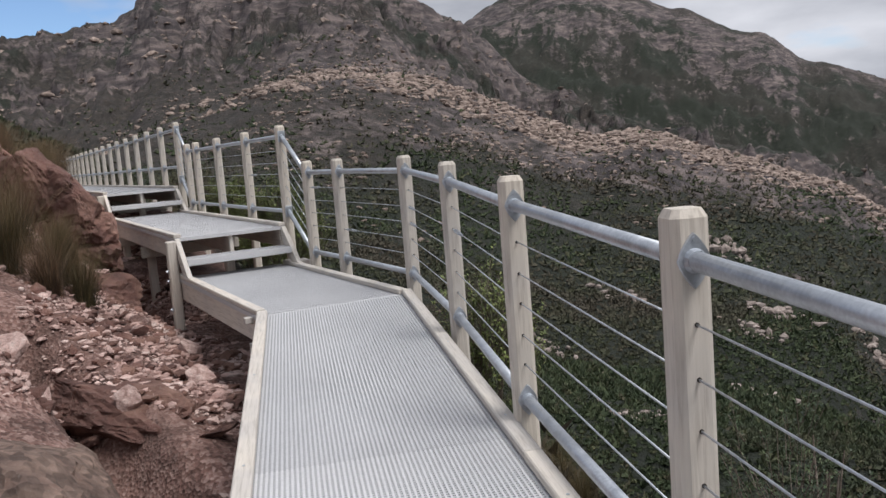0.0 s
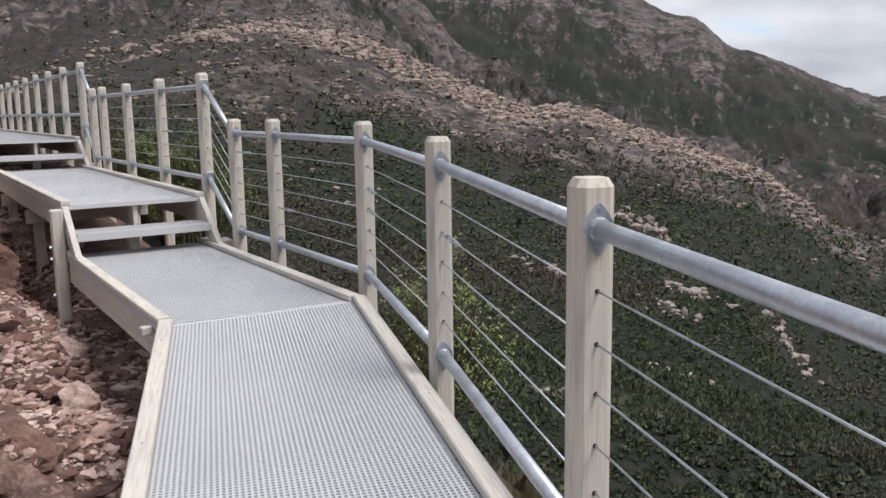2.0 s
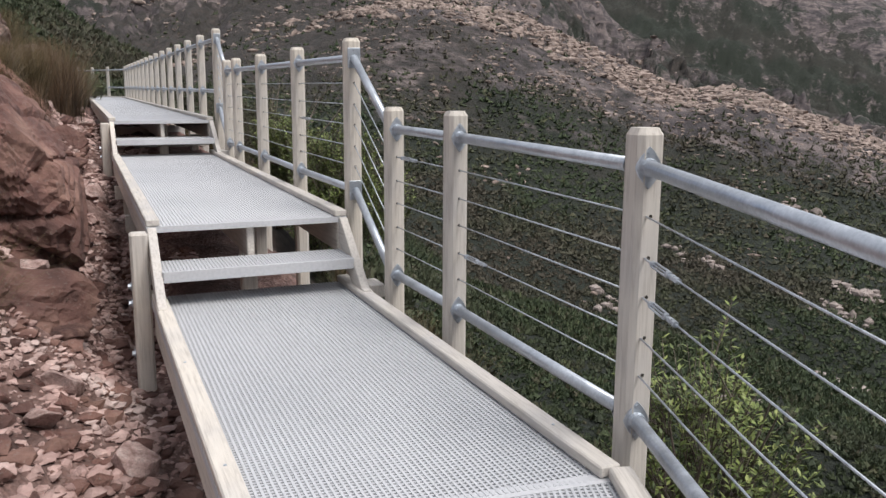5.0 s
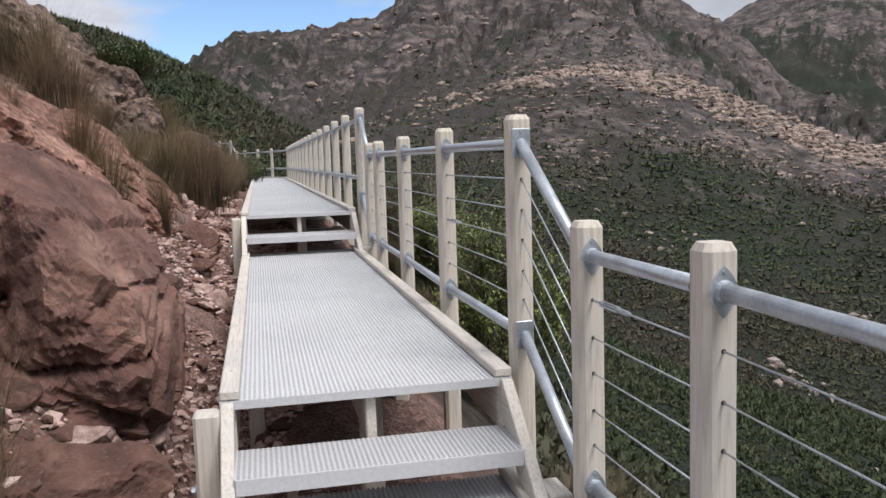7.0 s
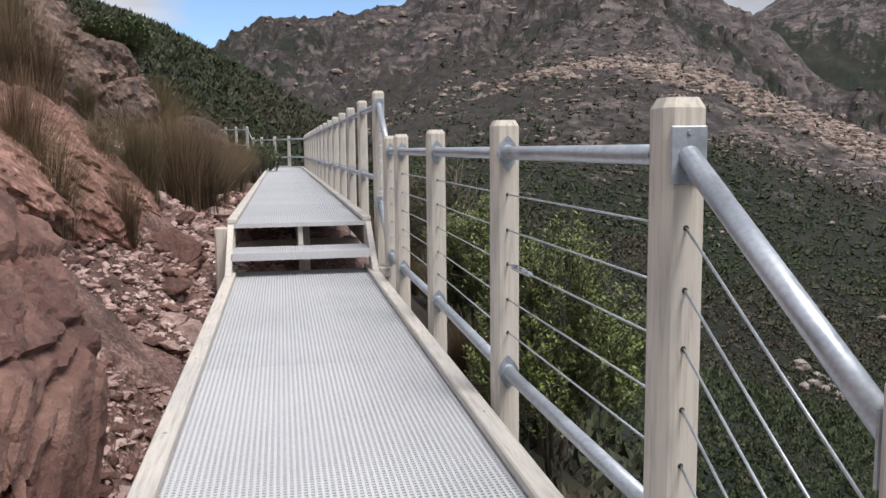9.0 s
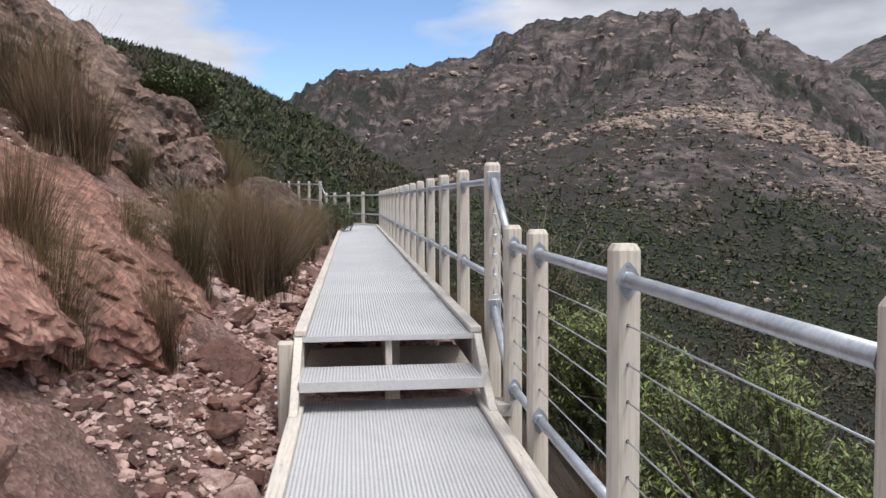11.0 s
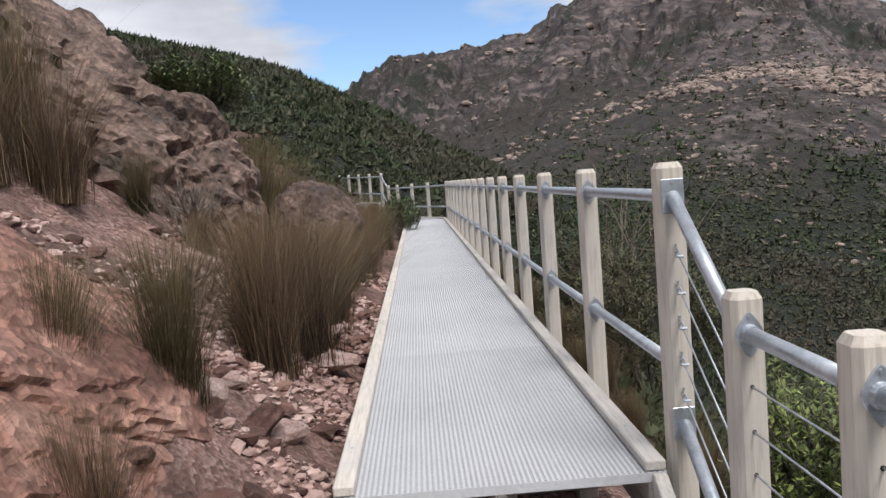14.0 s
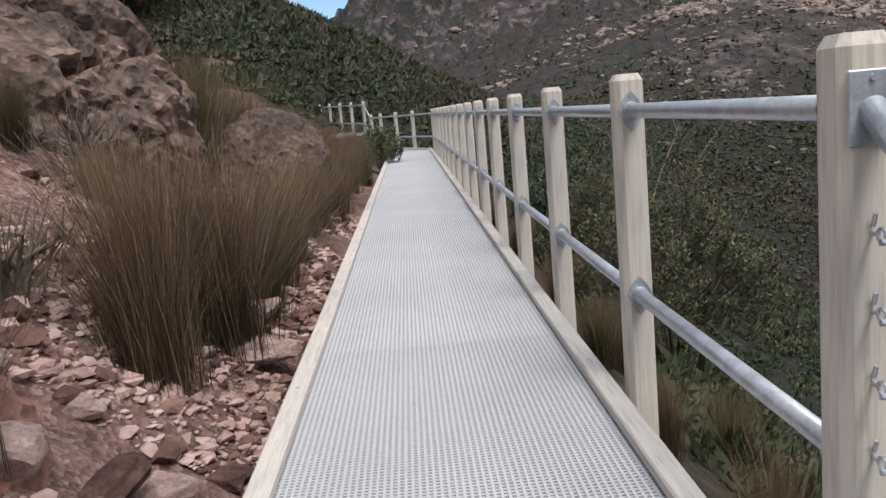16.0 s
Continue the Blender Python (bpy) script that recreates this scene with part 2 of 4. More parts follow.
FAR_ROCK = rock_material("pale_mountain_rock", (0.14, 0.115, 0.10), (0.31, 0.25, 0.215), (0.52, 0.44, 0.39), 0.3)
FAR_BUSH = leaf_material("dark_fynbos_leaves", [(0.08, (0.026, 0.040, 0.018)), (0.45, (0.038, 0.058, 0.024)), (0.7, (0.056, 0.076, 0.031)), (0.86, (0.082, 0.072, 0.046)), (0.97, (0.10, 0.12, 0.050))], 0.8, (0.070, 0.056, 0.042), True)
GRASS = leaf_material("dry_reed_blades", [(0, (0.016, 0.012, 0.008)), (0.4, (0.046, 0.029, 0.016)), (0.72, (0.105, 0.062, 0.032)), (0.93, (0.20, 0.125, 0.066)), (1, (0.48, 0.37, 0.25))], straw=(0.23, 0.15, 0.082))
SHRUB_LEAF = leaf_material("olive_shrub_leaves", [(0, (0.06, 0.09, 0.025)), (0.5, (0.16, 0.21, 0.055)), (0.85, (0.23, 0.28, 0.08)), (1, (0.30, 0.34, 0.11))])
DARK_LEAF = leaf_material("dark_green_shrub_leaves", [(0, (0.015, 0.03, 0.012)), (0.6, (0.04, 0.07, 0.028)), (1, (0.09, 0.13, 0.05))])
TWIG = rock_material("grey_twigs", (0.10, 0.08, 0.065), (0.18, 0.15, 0.125), (0.30, 0.26, 0.23), 4)


# ---- mesh helpers ----
def part(name, bm, mat, parent=None, label=""):
    me = bpy.data.meshes.new(name)
    bm.to_mesh(me)
    bm.free()
    me.materials.append(mat)
    ob = new(name, me)
    if parent is not None:
        ob.parent = parent
    if label:
        tagged(ob, label)
    return ob


def shared(name, me, parent, m=None):
    ob = new(name, me)
    ob.parent = parent
    if m is not None:
        ob.matrix_basis = m
    return ob


def add_box(bm, x0, x1, y0, y1, z0, z1, bevel=0.0, m=None):
    geo = bmesh.ops.create_cube(bm, size=1.0)
    vs = geo["verts"]
    for v in vs:
        v.co = Vector((x0 + (v.co.x + 0.5) * (x1 - x0), y0 + (v.co.y + 0.5) * (y1 - y0), z0 + (v.co.z + 0.5) * (z1 - z0)))
    if bevel:
        es = list({e for v in vs for e in v.link_edges})
        out = bmesh.ops.bevel(bm, geom=es, offset=bevel, segments=1, affect="EDGES")
        vs = out["verts"]
    if m is not None:
        bmesh.ops.transform(bm, matrix=m, verts=[v for v in vs if v.is_valid])
    return vs


def box_bm(*a, **k):
    bm = bmesh.new()
    add_box(bm, *a, **k)
    return bm


def add_tube(bm, a, b, r0, r1=None, seg=10, cap=True):
    a, b = Vector(a), Vector(b)
    d = b - a
    m = Matrix.Translation((a + b) / 2) @ d.to_track_quat("Z", "Y").to_matrix().to_4x4()
    return bmesh.ops.create_cone(bm, cap_ends=cap, segments=seg, radius1=r0, radius2=r0 if r1 is None else r1, depth=d.length, matrix=m)["verts"]


def tube_bm(a, b, r, seg=14):
    bm = bmesh.new()
    add_tube(bm, a, b, r, seg=seg)
    for f in bm.faces:
        f.smooth = len(f.verts) == 4
    return bm


def prism_bm(poly, z0, z1, bevel=0.0):
    """An upright prism over a polygon of (x, y); z0 and z1 may be functions of (x, y)."""
    bm = bmesh.new()
    lo = [bm.verts.new((x, y, z0)) for x, y in poly]
    hi = [bm.verts.new((x, y, z1)) for x, y in poly]
    n = len(poly)
    bm.faces.new(lo[::-1]), bm.faces.new(hi)
    for i in range(n):
        bm.faces.new((lo[i], lo[(i + 1) % n], hi[(i + 1) % n], hi[i]))
    bmesh.ops.recalc_face_normals(bm, faces=bm.faces)
    if bevel:
        bmesh.ops.bevel(bm, geom=list(bm.edges), offset=bevel, segments=1, affect="EDGES")
    return bm


def raw_mesh(name, verts, faces, mat, smooth=False):
    me = bpy.data.meshes.new(name)
    verts, faces = np.asarray(verts, dtype=np.float32), np.asarray(faces, dtype=np.int32)
    k = faces.shape[1]
    me.vertices.add(len(verts))
    me.vertices.foreach_set("co", verts.ravel())
    me.loops.add(faces.size)
    me.loops.foreach_set("vertex_index", faces.ravel())
    me.polygons.add(len(faces))
    me.polygons.foreach_set("loop_start", np.arange(0, faces.size, k, dtype=np.int32))
    me.polygons.foreach_set("use_smooth", np.full(len(faces), smooth))
    me.update(calc_edges=True)
    me.validate()
    me.materials.append(mat)
    return me


# ---- gradient noise over arrays ----
rng = np.random.default_rng(7)
PERM = np.concatenate([rng.permutation(512)] * 3)
GRAD = np.stack([np.cos(np.linspace(0, 2 * np.pi, 512, endpoint=False)), np.sin(np.linspace(0, 2 * np.pi, 512, endpoint=False))], 1)


def perlin(x, y):
    xi, yi = np.floor(x).astype(int), np.floor(y).astype(int)
    fx, fy = x - xi, y - yi
    u, v = fx * fx * fx * (fx * (fx * 6 - 15) + 10), fy * fy * fy * (fy * (fy * 6 - 15) + 10)

    def corner(i, j):
        g = GRAD[PERM[(PERM[(xi + i) & 511] + ((yi + j) & 511))]]
        return g[..., 0] * (fx - i) + g[..., 1] * (fy - j)
    a, b = corner(0, 0) * (1 - u) + corner(1, 0) * u, corner(0, 1) * (1 - u) + corner(1, 1) * u
    return a * (1 - v) + b * v


def fbm(x, y, octaves=5, gain=0.5):
    s, a = 0, 1.0
    for i in range(octaves):
        s, a = s + a * perlin(x * 2 ** i + 17.3 * i, y * 2 ** i - 9.1 * i), a * gain
    return s


def ridged(x, y, octaves=5, gain=0.5):
    s, a = 0, 1.0
    for i in range(octaves):
        s, a = s + a * (0.5 - np.abs(perlin(x * 2 ** i + 31.7 * i, y * 2 ** i + 5.3 * i)) * 1.6), a * gain
    return s


def smooth(e0, e1, x):
    t = np.clip((x - e0) / (e1 - e0), 0, 1)
    return t * t * (3 - 2 * t)

# ---- the ground: a steep slope that falls from the bank to the valley ----
KNOT_Y = (-40, -16, -9, -6, -4.5, -1, 0.6, 6, 14, 22, 30, 45)
KNOT_Z = (-1.8, -1.05, -0.85, -0.72, -0.45, -0.25, 0.30, 0.42, 0.48, 0.5, 0.9, 2.2)
BANK_Y = (-40, -16, -10, -6, -3, 0, 4, 10, 18, 30)
BANK_K = (0.55, 0.50, 0.42, 0.62, 0.98, 0.80, 0.72, 0.48, 0.34, 0.30)


def near_height(x, y):
    base = np.interp(y, KNOT_Y, KNOT_Z)
    edge = np.interp(y, (-16, -8.7, 22, 34), (-4.6, -1.25, -1.25, -5.5))     # the bank's foot follows the walkway
    d = edge - x
    k = np.interp(y, BANK_Y, BANK_K)
    up = np.where(d > 0, k * (np.minimum(d, 3.0) + 0.30 * np.maximum(d - 3.0, 0)), 0)
    e = d + 1.25
    down = np.where(e < 0, 0.95 * e, 0)
    u = np.clip(((x + 2.75) * 0.283 + (y + 7.7) * -0.959) / 2.5, 0, 1)
    gap = np.hypot(x + 2.75 - 0.71 * u, y + 7.7 + 2.4 * u)
    base = base - 0.40 * np.exp(-((x + 1.38) / 0.34) ** 2) * smooth(-5.6, -5.0, y) * smooth(-1.9, -2.6, y)
    base = base - 0.55 * np.exp(-(gap / 0.22) ** 2)
    rough = 0.13 * fbm(x * 0.9, y * 0.9, 5) + 0.045 * fbm(x * 4, y * 4, 3)
    return base + up + down + rough * smooth(-0.4, 0.5, np.abs(d + 0.6) - 0.3 + 0.4)


# ---- the mountains: crests by bearing (degrees) and rise (degrees) seen from the walkway ----
EYE0 = (-0.8, -6.0, 1.45)
RIDGE_A = (-180, -90, -40, -20, -13.4, -11.3, -7.7, -4.6, -1.4, 0.9, 3.1, 4.8, 8, 14, 25, 60, 120, 180)
RIDGE_E = (9, 14, 13, 10.3, 9.0, 8.65, 7.5, 6.0, 4.4, 2.8, 1.7, 0.9, -2.0, -8, -15, -21, -17, 9)
SPUR_A = (-180, -30, -5, 0, 5, 10, 17.4, 23.1, 27.8, 30.9, 35.5, 38.9, 41.7, 44.4, 48.9, 54, 59.2, 66, 90, 130, 180)
SPUR_E = (12, 9, 2.0, 1.2, 1.0, 2.6, 5.0, 5.5, 4.7, 3.4, 1.3, -0.2, 0.0, -0.9, -2.6, -4.3, -8.0, -9.5, -8, -4, 12)
MAIN_A = (-180, -60, -12, -4.4, -2.1, -0.8, 3.1, 5.7, 8.2, 10, 11.3, 13.4, 14.3, 17.6, 21.9, 24.6, 25.5, 27.5, 30.5, 34.2, 39, 47, 60, 90, 140, 180)
MAIN_E = (14, 12, 5, 6.0, 7.4, 8.2, 8.1, 8.5, 9.1, 10.1, 10.6, 11.4, 11.0, 11.4, 11.2, 10.8, 10, 9.2, 7.8, 4.0, 1.4, -1.6, -4.5, -4, 3, 14)
FAR_A = (-180, -30, 20, 30.5, 32.5, 34, 38, 41.7, 43.6, 44.6, 47.5, 49.4, 51.3, 52.1, 53, 57, 59.3, 62, 75, 110, 180)
FAR_E = (8, 5, 5, 7.9, 9.0, 9.6, 10.0, 8.6, 7.5, 7.5, 5.8, 5.4, 3.6, 3.2, 3.2, 1.2, 0.2, -0.4, 0.6, 2, 8)


def crest(az, a, e, r):
    """Height of a crest at the distance r, with the corners of its line rounded off a little."""
    el = (np.interp(az, a, e) * 2 + np.interp(az - 0.5, a, e) + np.interp(az + 0.5, a, e)) / 4
    return EYE0[2] + r * np.tan(np.radians(el))


def mountain_height(az, r):
    x, y = EYE0[0] + r * np.sin(np.radians(az)), EYE0[1] + r * np.cos(np.radians(az))
    r1 = 70 + 45 * smooth(20, -20, az)
    r2, r3, r4 = 330.0, 720.0, 1500.0
    z0 = np.interp(az, (-180, -100, -30, -8, 4, 12, 30, 70, 120, 160, 180), (8, 10, 9.5, 3.0, -3.5, -11, -15, -15, -13, 0, 8))
    z1, z2, z3, z4 = (crest(az, *c) for c in ((RIDGE_A, RIDGE_E, r1), (SPUR_A, SPUR_E, r2), (MAIN_A, MAIN_E, r3), (FAR_A, FAR_E, r4)))
    dip1 = np.minimum(z1, z2) - 4 - 10 * smooth(14, -2, az) - 14 * smooth(10, 40, az)
    cut = smooth(24, 36, az)
    dip2 = (0.78 * z2 + 0.22 * z3) * (1 - cut) + (np.minimum(z2, z3) - 22) * cut
    dip3 = np.minimum(z3, z4) - 60
    rs = [np.full_like(r, 30.0), r1 + 0 * r, 0.5 * (r1 + r2) * np.interp(az, (0, 30), (0.75, 0.62)), np.full_like(r, r2), np.full_like(r, 440.0), np.full_like(r, r3), np.full_like(r, 950.0), np.full_like(r, r4), np.full_like(r, 4500.0)]
    zs = [z0, z1, dip1, z2, dip2, z3, dip3, z4, z4 * 0.25]
    z = zs[0] + 0 * r
    for i in range(len(rs) - 1):
        t = np.clip((r - rs[i]) / (rs[i + 1] - rs[i]), 0, 1)
        t = 0.55 * t + 0.45 * t * t * (3 - 2 * t)
        z = np.where(r > rs[i], zs[i] + (zs[i + 1] - zs[i]) * t, z)
    crag = np.interp(r, (30, 110, 330, 720, 1500), (0.15, 0.8, 7.5, 30, 26))
    rough = ridged(x / 95, y / 95, 6, 0.58) * 0.8 + ridged((x + y) / 30, (y - 0.6 * x) / 14, 4) * 0.10 + fbm(x / 22, y / 22, 4) * 0.25
    steps = fbm((x + 0.6 * z) / 60, (y - 0.4 * z) / 60, 4)
    on_crest = np.exp(-((r - r2) / 45) ** 2) + np.exp(-((r - r3) / 70) ** 2) + np.exp(-((r - r4) / 160) ** 2)
    z = z + crag * (rough - 0.25) * (1 - 0.75 * np.clip(on_crest, 0, 1)) + crag * 0.16 * steps
    gully = ridged(az / 3.4 + 0.9 * fbm(x / 160, y / 160, 3), r / 620, 4, 0.55)
    z = z + crag * 0.85 * (gully - 0.45) * smooth(300, 420, r) * smooth(1250, 950, r) * (1 - np.clip(on_crest, 0, 1))
    q = (z + 0.28 * x - 0.16 * y) / np.interp(r, (330, 720, 1500), (9.0, 17.0, 34.0)) + 2.6 * fbm(x / 120, y / 120, 4)
    fl = np.floor(q)
    z = z + smooth(380, 540, r) * smooth(1150, 850, r) * 0.42 * np.interp(r, (330, 720, 1500), (9.0, 20.0, 34.0)) * (fl + smooth(0.55, 0.9, q - fl) - q + 0.28) * (1 - 0.6 * np.clip(on_crest, 0, 1))
    return x, y, z


def full_height(x, y):
    dx, dy = x - EYE0[0], y - EYE0[1]
    r = np.hypot(dx, dy)
    az = np.degrees(np.arctan2(dx, dy))
    _, _, zm = mountain_height(az, np.maximum(r, 30.0))
    w = smooth(20, 46, r)
    return near_height(x, y) * (1 - w) + zm * w


def rock_and_lush(az, r, x, y):
    """How bare and how green the slopes are."""
    n = fbm(x / 60 + 3, y / 60, 4)
    spur = np.exp(-((r - 330) / np.interp(az, (0, 17, 30, 60), (60, 120, 110, 60))) ** 2)
    rock = 0.12 + np.interp(az, (10, 25, 40, 60), (0.40, 0.52, 0.90, 0.80)) * spur * smooth(4, 18, az) + 0.25 * smooth(480, 640, r) + 0.3 * n
    rock = rock + 0.45 * fbm(x / 170 + 11, y / 170 - 4, 3) * smooth(300, 500, r) - 0.22 * smooth(850, 1000, r) - 0.25 * smooth(760, 900, r) * smooth(1300, 1150, r) - 0.35 * smooth(140, 60, r) + 0.45 * smooth(1200, 1420, r)
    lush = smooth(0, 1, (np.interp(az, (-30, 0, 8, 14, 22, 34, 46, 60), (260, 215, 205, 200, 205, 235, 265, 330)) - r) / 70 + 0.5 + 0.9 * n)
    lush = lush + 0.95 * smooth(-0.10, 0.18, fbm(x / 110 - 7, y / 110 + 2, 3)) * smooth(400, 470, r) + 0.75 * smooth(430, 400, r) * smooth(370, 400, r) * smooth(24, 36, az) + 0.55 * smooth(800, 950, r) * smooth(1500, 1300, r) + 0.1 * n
    return np.clip(rock, 0, 1), np.clip(lush, 0, 1)


def build_grounds():
    xs = np.concatenate([np.linspace(-14, -6, 60)[:-1], np.linspace(-6, 3.0, 150)[:-1], np.linspace(3.0, 14, 60)])
    ys = np.linspace(-22, 34, 520)
    X, Y = np.meshgrid(xs, ys)
    Z = full_height(X, Y)
    nx, ny = len(xs), len(ys)
    idx = np.arange(nx * ny).reshape(ny, nx)
    quads = np.stack([idx[:-1, :-1], idx[:-1, 1:], idx[1:, 1:], idx[1:, :-1]], -1).reshape(-1, 4)
    ob = new("ground", raw_mesh("ground", np.stack([X, Y, Z], -1).reshape(-1, 3), quads, GROUND, True))
    me = ob.data
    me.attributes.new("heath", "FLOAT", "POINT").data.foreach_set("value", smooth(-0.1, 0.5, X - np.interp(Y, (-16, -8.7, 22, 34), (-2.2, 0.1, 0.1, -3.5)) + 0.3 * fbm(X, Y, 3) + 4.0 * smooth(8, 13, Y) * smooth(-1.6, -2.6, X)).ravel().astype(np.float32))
    tagged(ob, "stony reddish earth bank and slope under the walkway", "ground", kind="structure")
    azs = np.concatenate([np.linspace(-180, -34, 74)[:-1], np.linspace(-34, 72, 760)[:-1], np.linspace(72, 180, 55)])
    rr = np.concatenate([np.geomspace(9, 60, 30)[:-1], np.geomspace(60, 330, 110)[:-1], np.geomspace(330, 800, 130)[:-1], np.geomspace(800, 1700, 70)[:-1], np.geomspace(1700, 4500, 8)])
    A, R = np.meshgrid(azs, rr)
    X, Y = EYE0[0] + R * np.sin(np.radians(A)), EYE0[1] + R * np.cos(np.radians(A))
    _, _, ZM = mountain_height(A, np.maximum(R, 30.0))
    w = smooth(20, 46, R)
    Z = near_height(X, Y) * (1 - w) + ZM * w
    inside = (X > -13) & (X < 13) & (Y > -21) & (Y < 33)
    Z = Z - np.where(inside, 0.8, 0)
    na, nr = len(azs), len(rr)
    idx = np.arange(na * nr).reshape(nr, na)
    quads = np.stack([idx[:-1, :-1], idx[1:, :-1], idx[1:, 1:], idx[:-1, 1:]], -1).reshape(-1, 4)
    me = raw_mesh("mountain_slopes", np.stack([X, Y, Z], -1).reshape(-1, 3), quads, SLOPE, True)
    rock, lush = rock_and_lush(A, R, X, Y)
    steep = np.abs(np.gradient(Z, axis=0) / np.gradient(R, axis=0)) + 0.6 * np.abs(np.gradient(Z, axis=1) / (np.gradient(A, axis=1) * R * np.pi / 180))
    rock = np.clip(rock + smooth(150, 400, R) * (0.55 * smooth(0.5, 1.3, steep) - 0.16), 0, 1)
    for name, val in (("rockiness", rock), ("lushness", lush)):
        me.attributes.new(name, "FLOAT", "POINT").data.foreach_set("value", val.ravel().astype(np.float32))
    tagged(new("ground_mountains", me), "rocky mountains and heath slopes across the valley", "mountain", kind="structure")


build_grounds()

# ---- walkway ----
W = 1.19                      # width over the kerbs
Z_B, Z_C, Z_D = -0.035, 0.375, 0.766
TURN_A = -17.87                # the first flight's bearing differs from the rest


def grating_mesh(w, length, skew0=0.0, skew1=0.0, pitch=0.020, depth=0.034):
    """Bars along y and across x, from x=-w to 0; skew: how far the left end lies behind the right end."""
    bm = bmesh.new()
    t = 0.0044
    n = round(w / pitch)
    for i in range(n + 1):
        x = -w + i * w / n
        f = -x / w
        add_box(bm, x - t, x + t, skew0 * f, length + skew1 * f, -depth, 0)
    rows = round((length + abs(skew0) + abs(skew1)) / pitch)
    lo = min(0, skew0)
    for j in range(rows + 1):
        y = lo + j * pitch
        fs = [f for f in np.linspace(0, 1, 31) if skew0 * f - 1e-6 <= y <= length + skew1 * f + 1e-6]
        if len(fs) > 1:
            add_box(bm, -w * max(fs), -w * min(fs), y - t, y + t, -depth, -0.0018)
    return bm


def board(name, parent, x0, x1, ya, yb, z0, z1, label="", bevel=0.006):
    return part(name, box_bm(x0, x1, ya, yb, z0, z1, bevel=bevel), WOOD_ALONG, parent, label)


BOLT = None


def bolt(parent, x, y, z, axis="X"):
    global BOLT
    if BOLT is None:
        bm = bmesh.new()
        add_tube(bm, (0, 0, 0), (0, 0, 0.004), 0.026, seg=14)
        add_tube(bm, (0, 0, 0.004), (0, 0, 0.02), 0.016, seg=6)
        BOLT = bpy.data.meshes.new("bolt")
        bm.to_mesh(BOLT)
        bm.free()
        BOLT.materials.append(STEEL)
    m = {"X": pose(x, y, z, 0, -90, 0), "Y": pose(x, y, z, 90, 0, 0)}[axis]
    return shared("bolt", BOLT, parent, m)


SCREW = None


def screw(parent, x, y, z):
    """A countersunk screw head, 2 mm proud of the timber."""
    global SCREW
    if SCREW is None:
        bm = bmesh.new()
        add_tube(bm, (0, 0, -0.004), (0, 0, 0.002), 0.008, 0.006, seg=10)
        SCREW = bpy.data.meshes.new("screw")
        bm.to_mesh(SCREW)
        bm.free()
        SCREW.materials.append(STEEL)
    return shared("screw", SCREW, parent, pose(x, y, z))


def deck(label, y0, y1, z, at=None, skew0=0.0, skew1=0.0, panel=2.42, w=W, legs=(), step_front=False, left_kerb=True):
    """One level of the walkway; local origin on its right edge, y along it, z at the kerb's top."""
    at = at if at is not None else Matrix.Identity(4)
    ob = new("walkway_section")
    ob.matrix_world = at @ Matrix.Translation((0, 0, z))
    tagged(ob, label, "boardwalk", "sections of the walkway")
    g = -0.042
    cuts = [y0]
    while y1 - cuts[-1] > panel * 1.4:
        cuts.append(cuts[-1] + panel)
    cuts.append(y1)
    cache = {}
    for i, (a, b) in enumerate(zip(cuts, cuts[1:])):
        s0, s1 = skew0 if i == 0 else 0, skew1 if i == len(cuts) - 2 else 0
        key = (round(b - a, 4), s0, s1)
        if key not in cache:
            bm = grating_mesh(w, b - a - 0.005, s0, s1)
            cache[key] = bpy.data.meshes.new("grating_panel")
            bm.to_mesh(cache[key])
            bm.free()
            cache[key].materials.append(GRATE)
        shared("grating_panel", cache[key], ob, pose(0, a, g))
    kw = 0.072
    for x0, x1, f0, f1 in ((-kw, 0.004, skew0 * 0.03, skew1 * 0.03), (-w - 0.004, -w + kw, skew0 * 0.97, skew1 * 0.97)):
        ya, yb = y0 + f0, y1 + f1
        n = max(1, round((yb - ya) / 3.6))
        for i in range(n):
            for q in (0.12, 0.5, 0.88):
                screw(ob, (x0 + x1) / 2, ya + (yb - ya) * (i + q) / n, 0.0)
            board("kerb", ob, x0, x1, ya + (yb - ya) * i / n + 0.002, ya + (yb - ya) * (i + 1) / n - 0.002, g + 0.002, 0.0)
    for x0, x1, f in ((-0.055, -0.01, 0.03), (-w * 0.5 - 0.022, -w * 0.5 + 0.022, 0.5), (-w + 0.01, -w + 0.055, 0.97)):
        board("joist", ob, x0, x1, y0 + skew0 * f + 0.03, y1 + skew1 * f - 0.03, g - 0.225, g - 0.032)
    part("edge_strip", box_bm(-w, 0, y0 - 0.006, y0 - 0.001, g - 0.034, g + 0.0005), GRATE, ob) if not skew0 else None
    for y, low in legs:
        board("cross_beam", ob, -w - 0.03, 0.02, y - 0.025, y + 0.025, g - 0.37, g - 0.23)
        for x in (-w + 0.10, -0.12):
            part("leg", box_bm(x - 0.05, x + 0.05, y + 0.03, y + 0.13, low, g - 0.22, bevel=0.008), WOOD_UP, ob)
    return ob


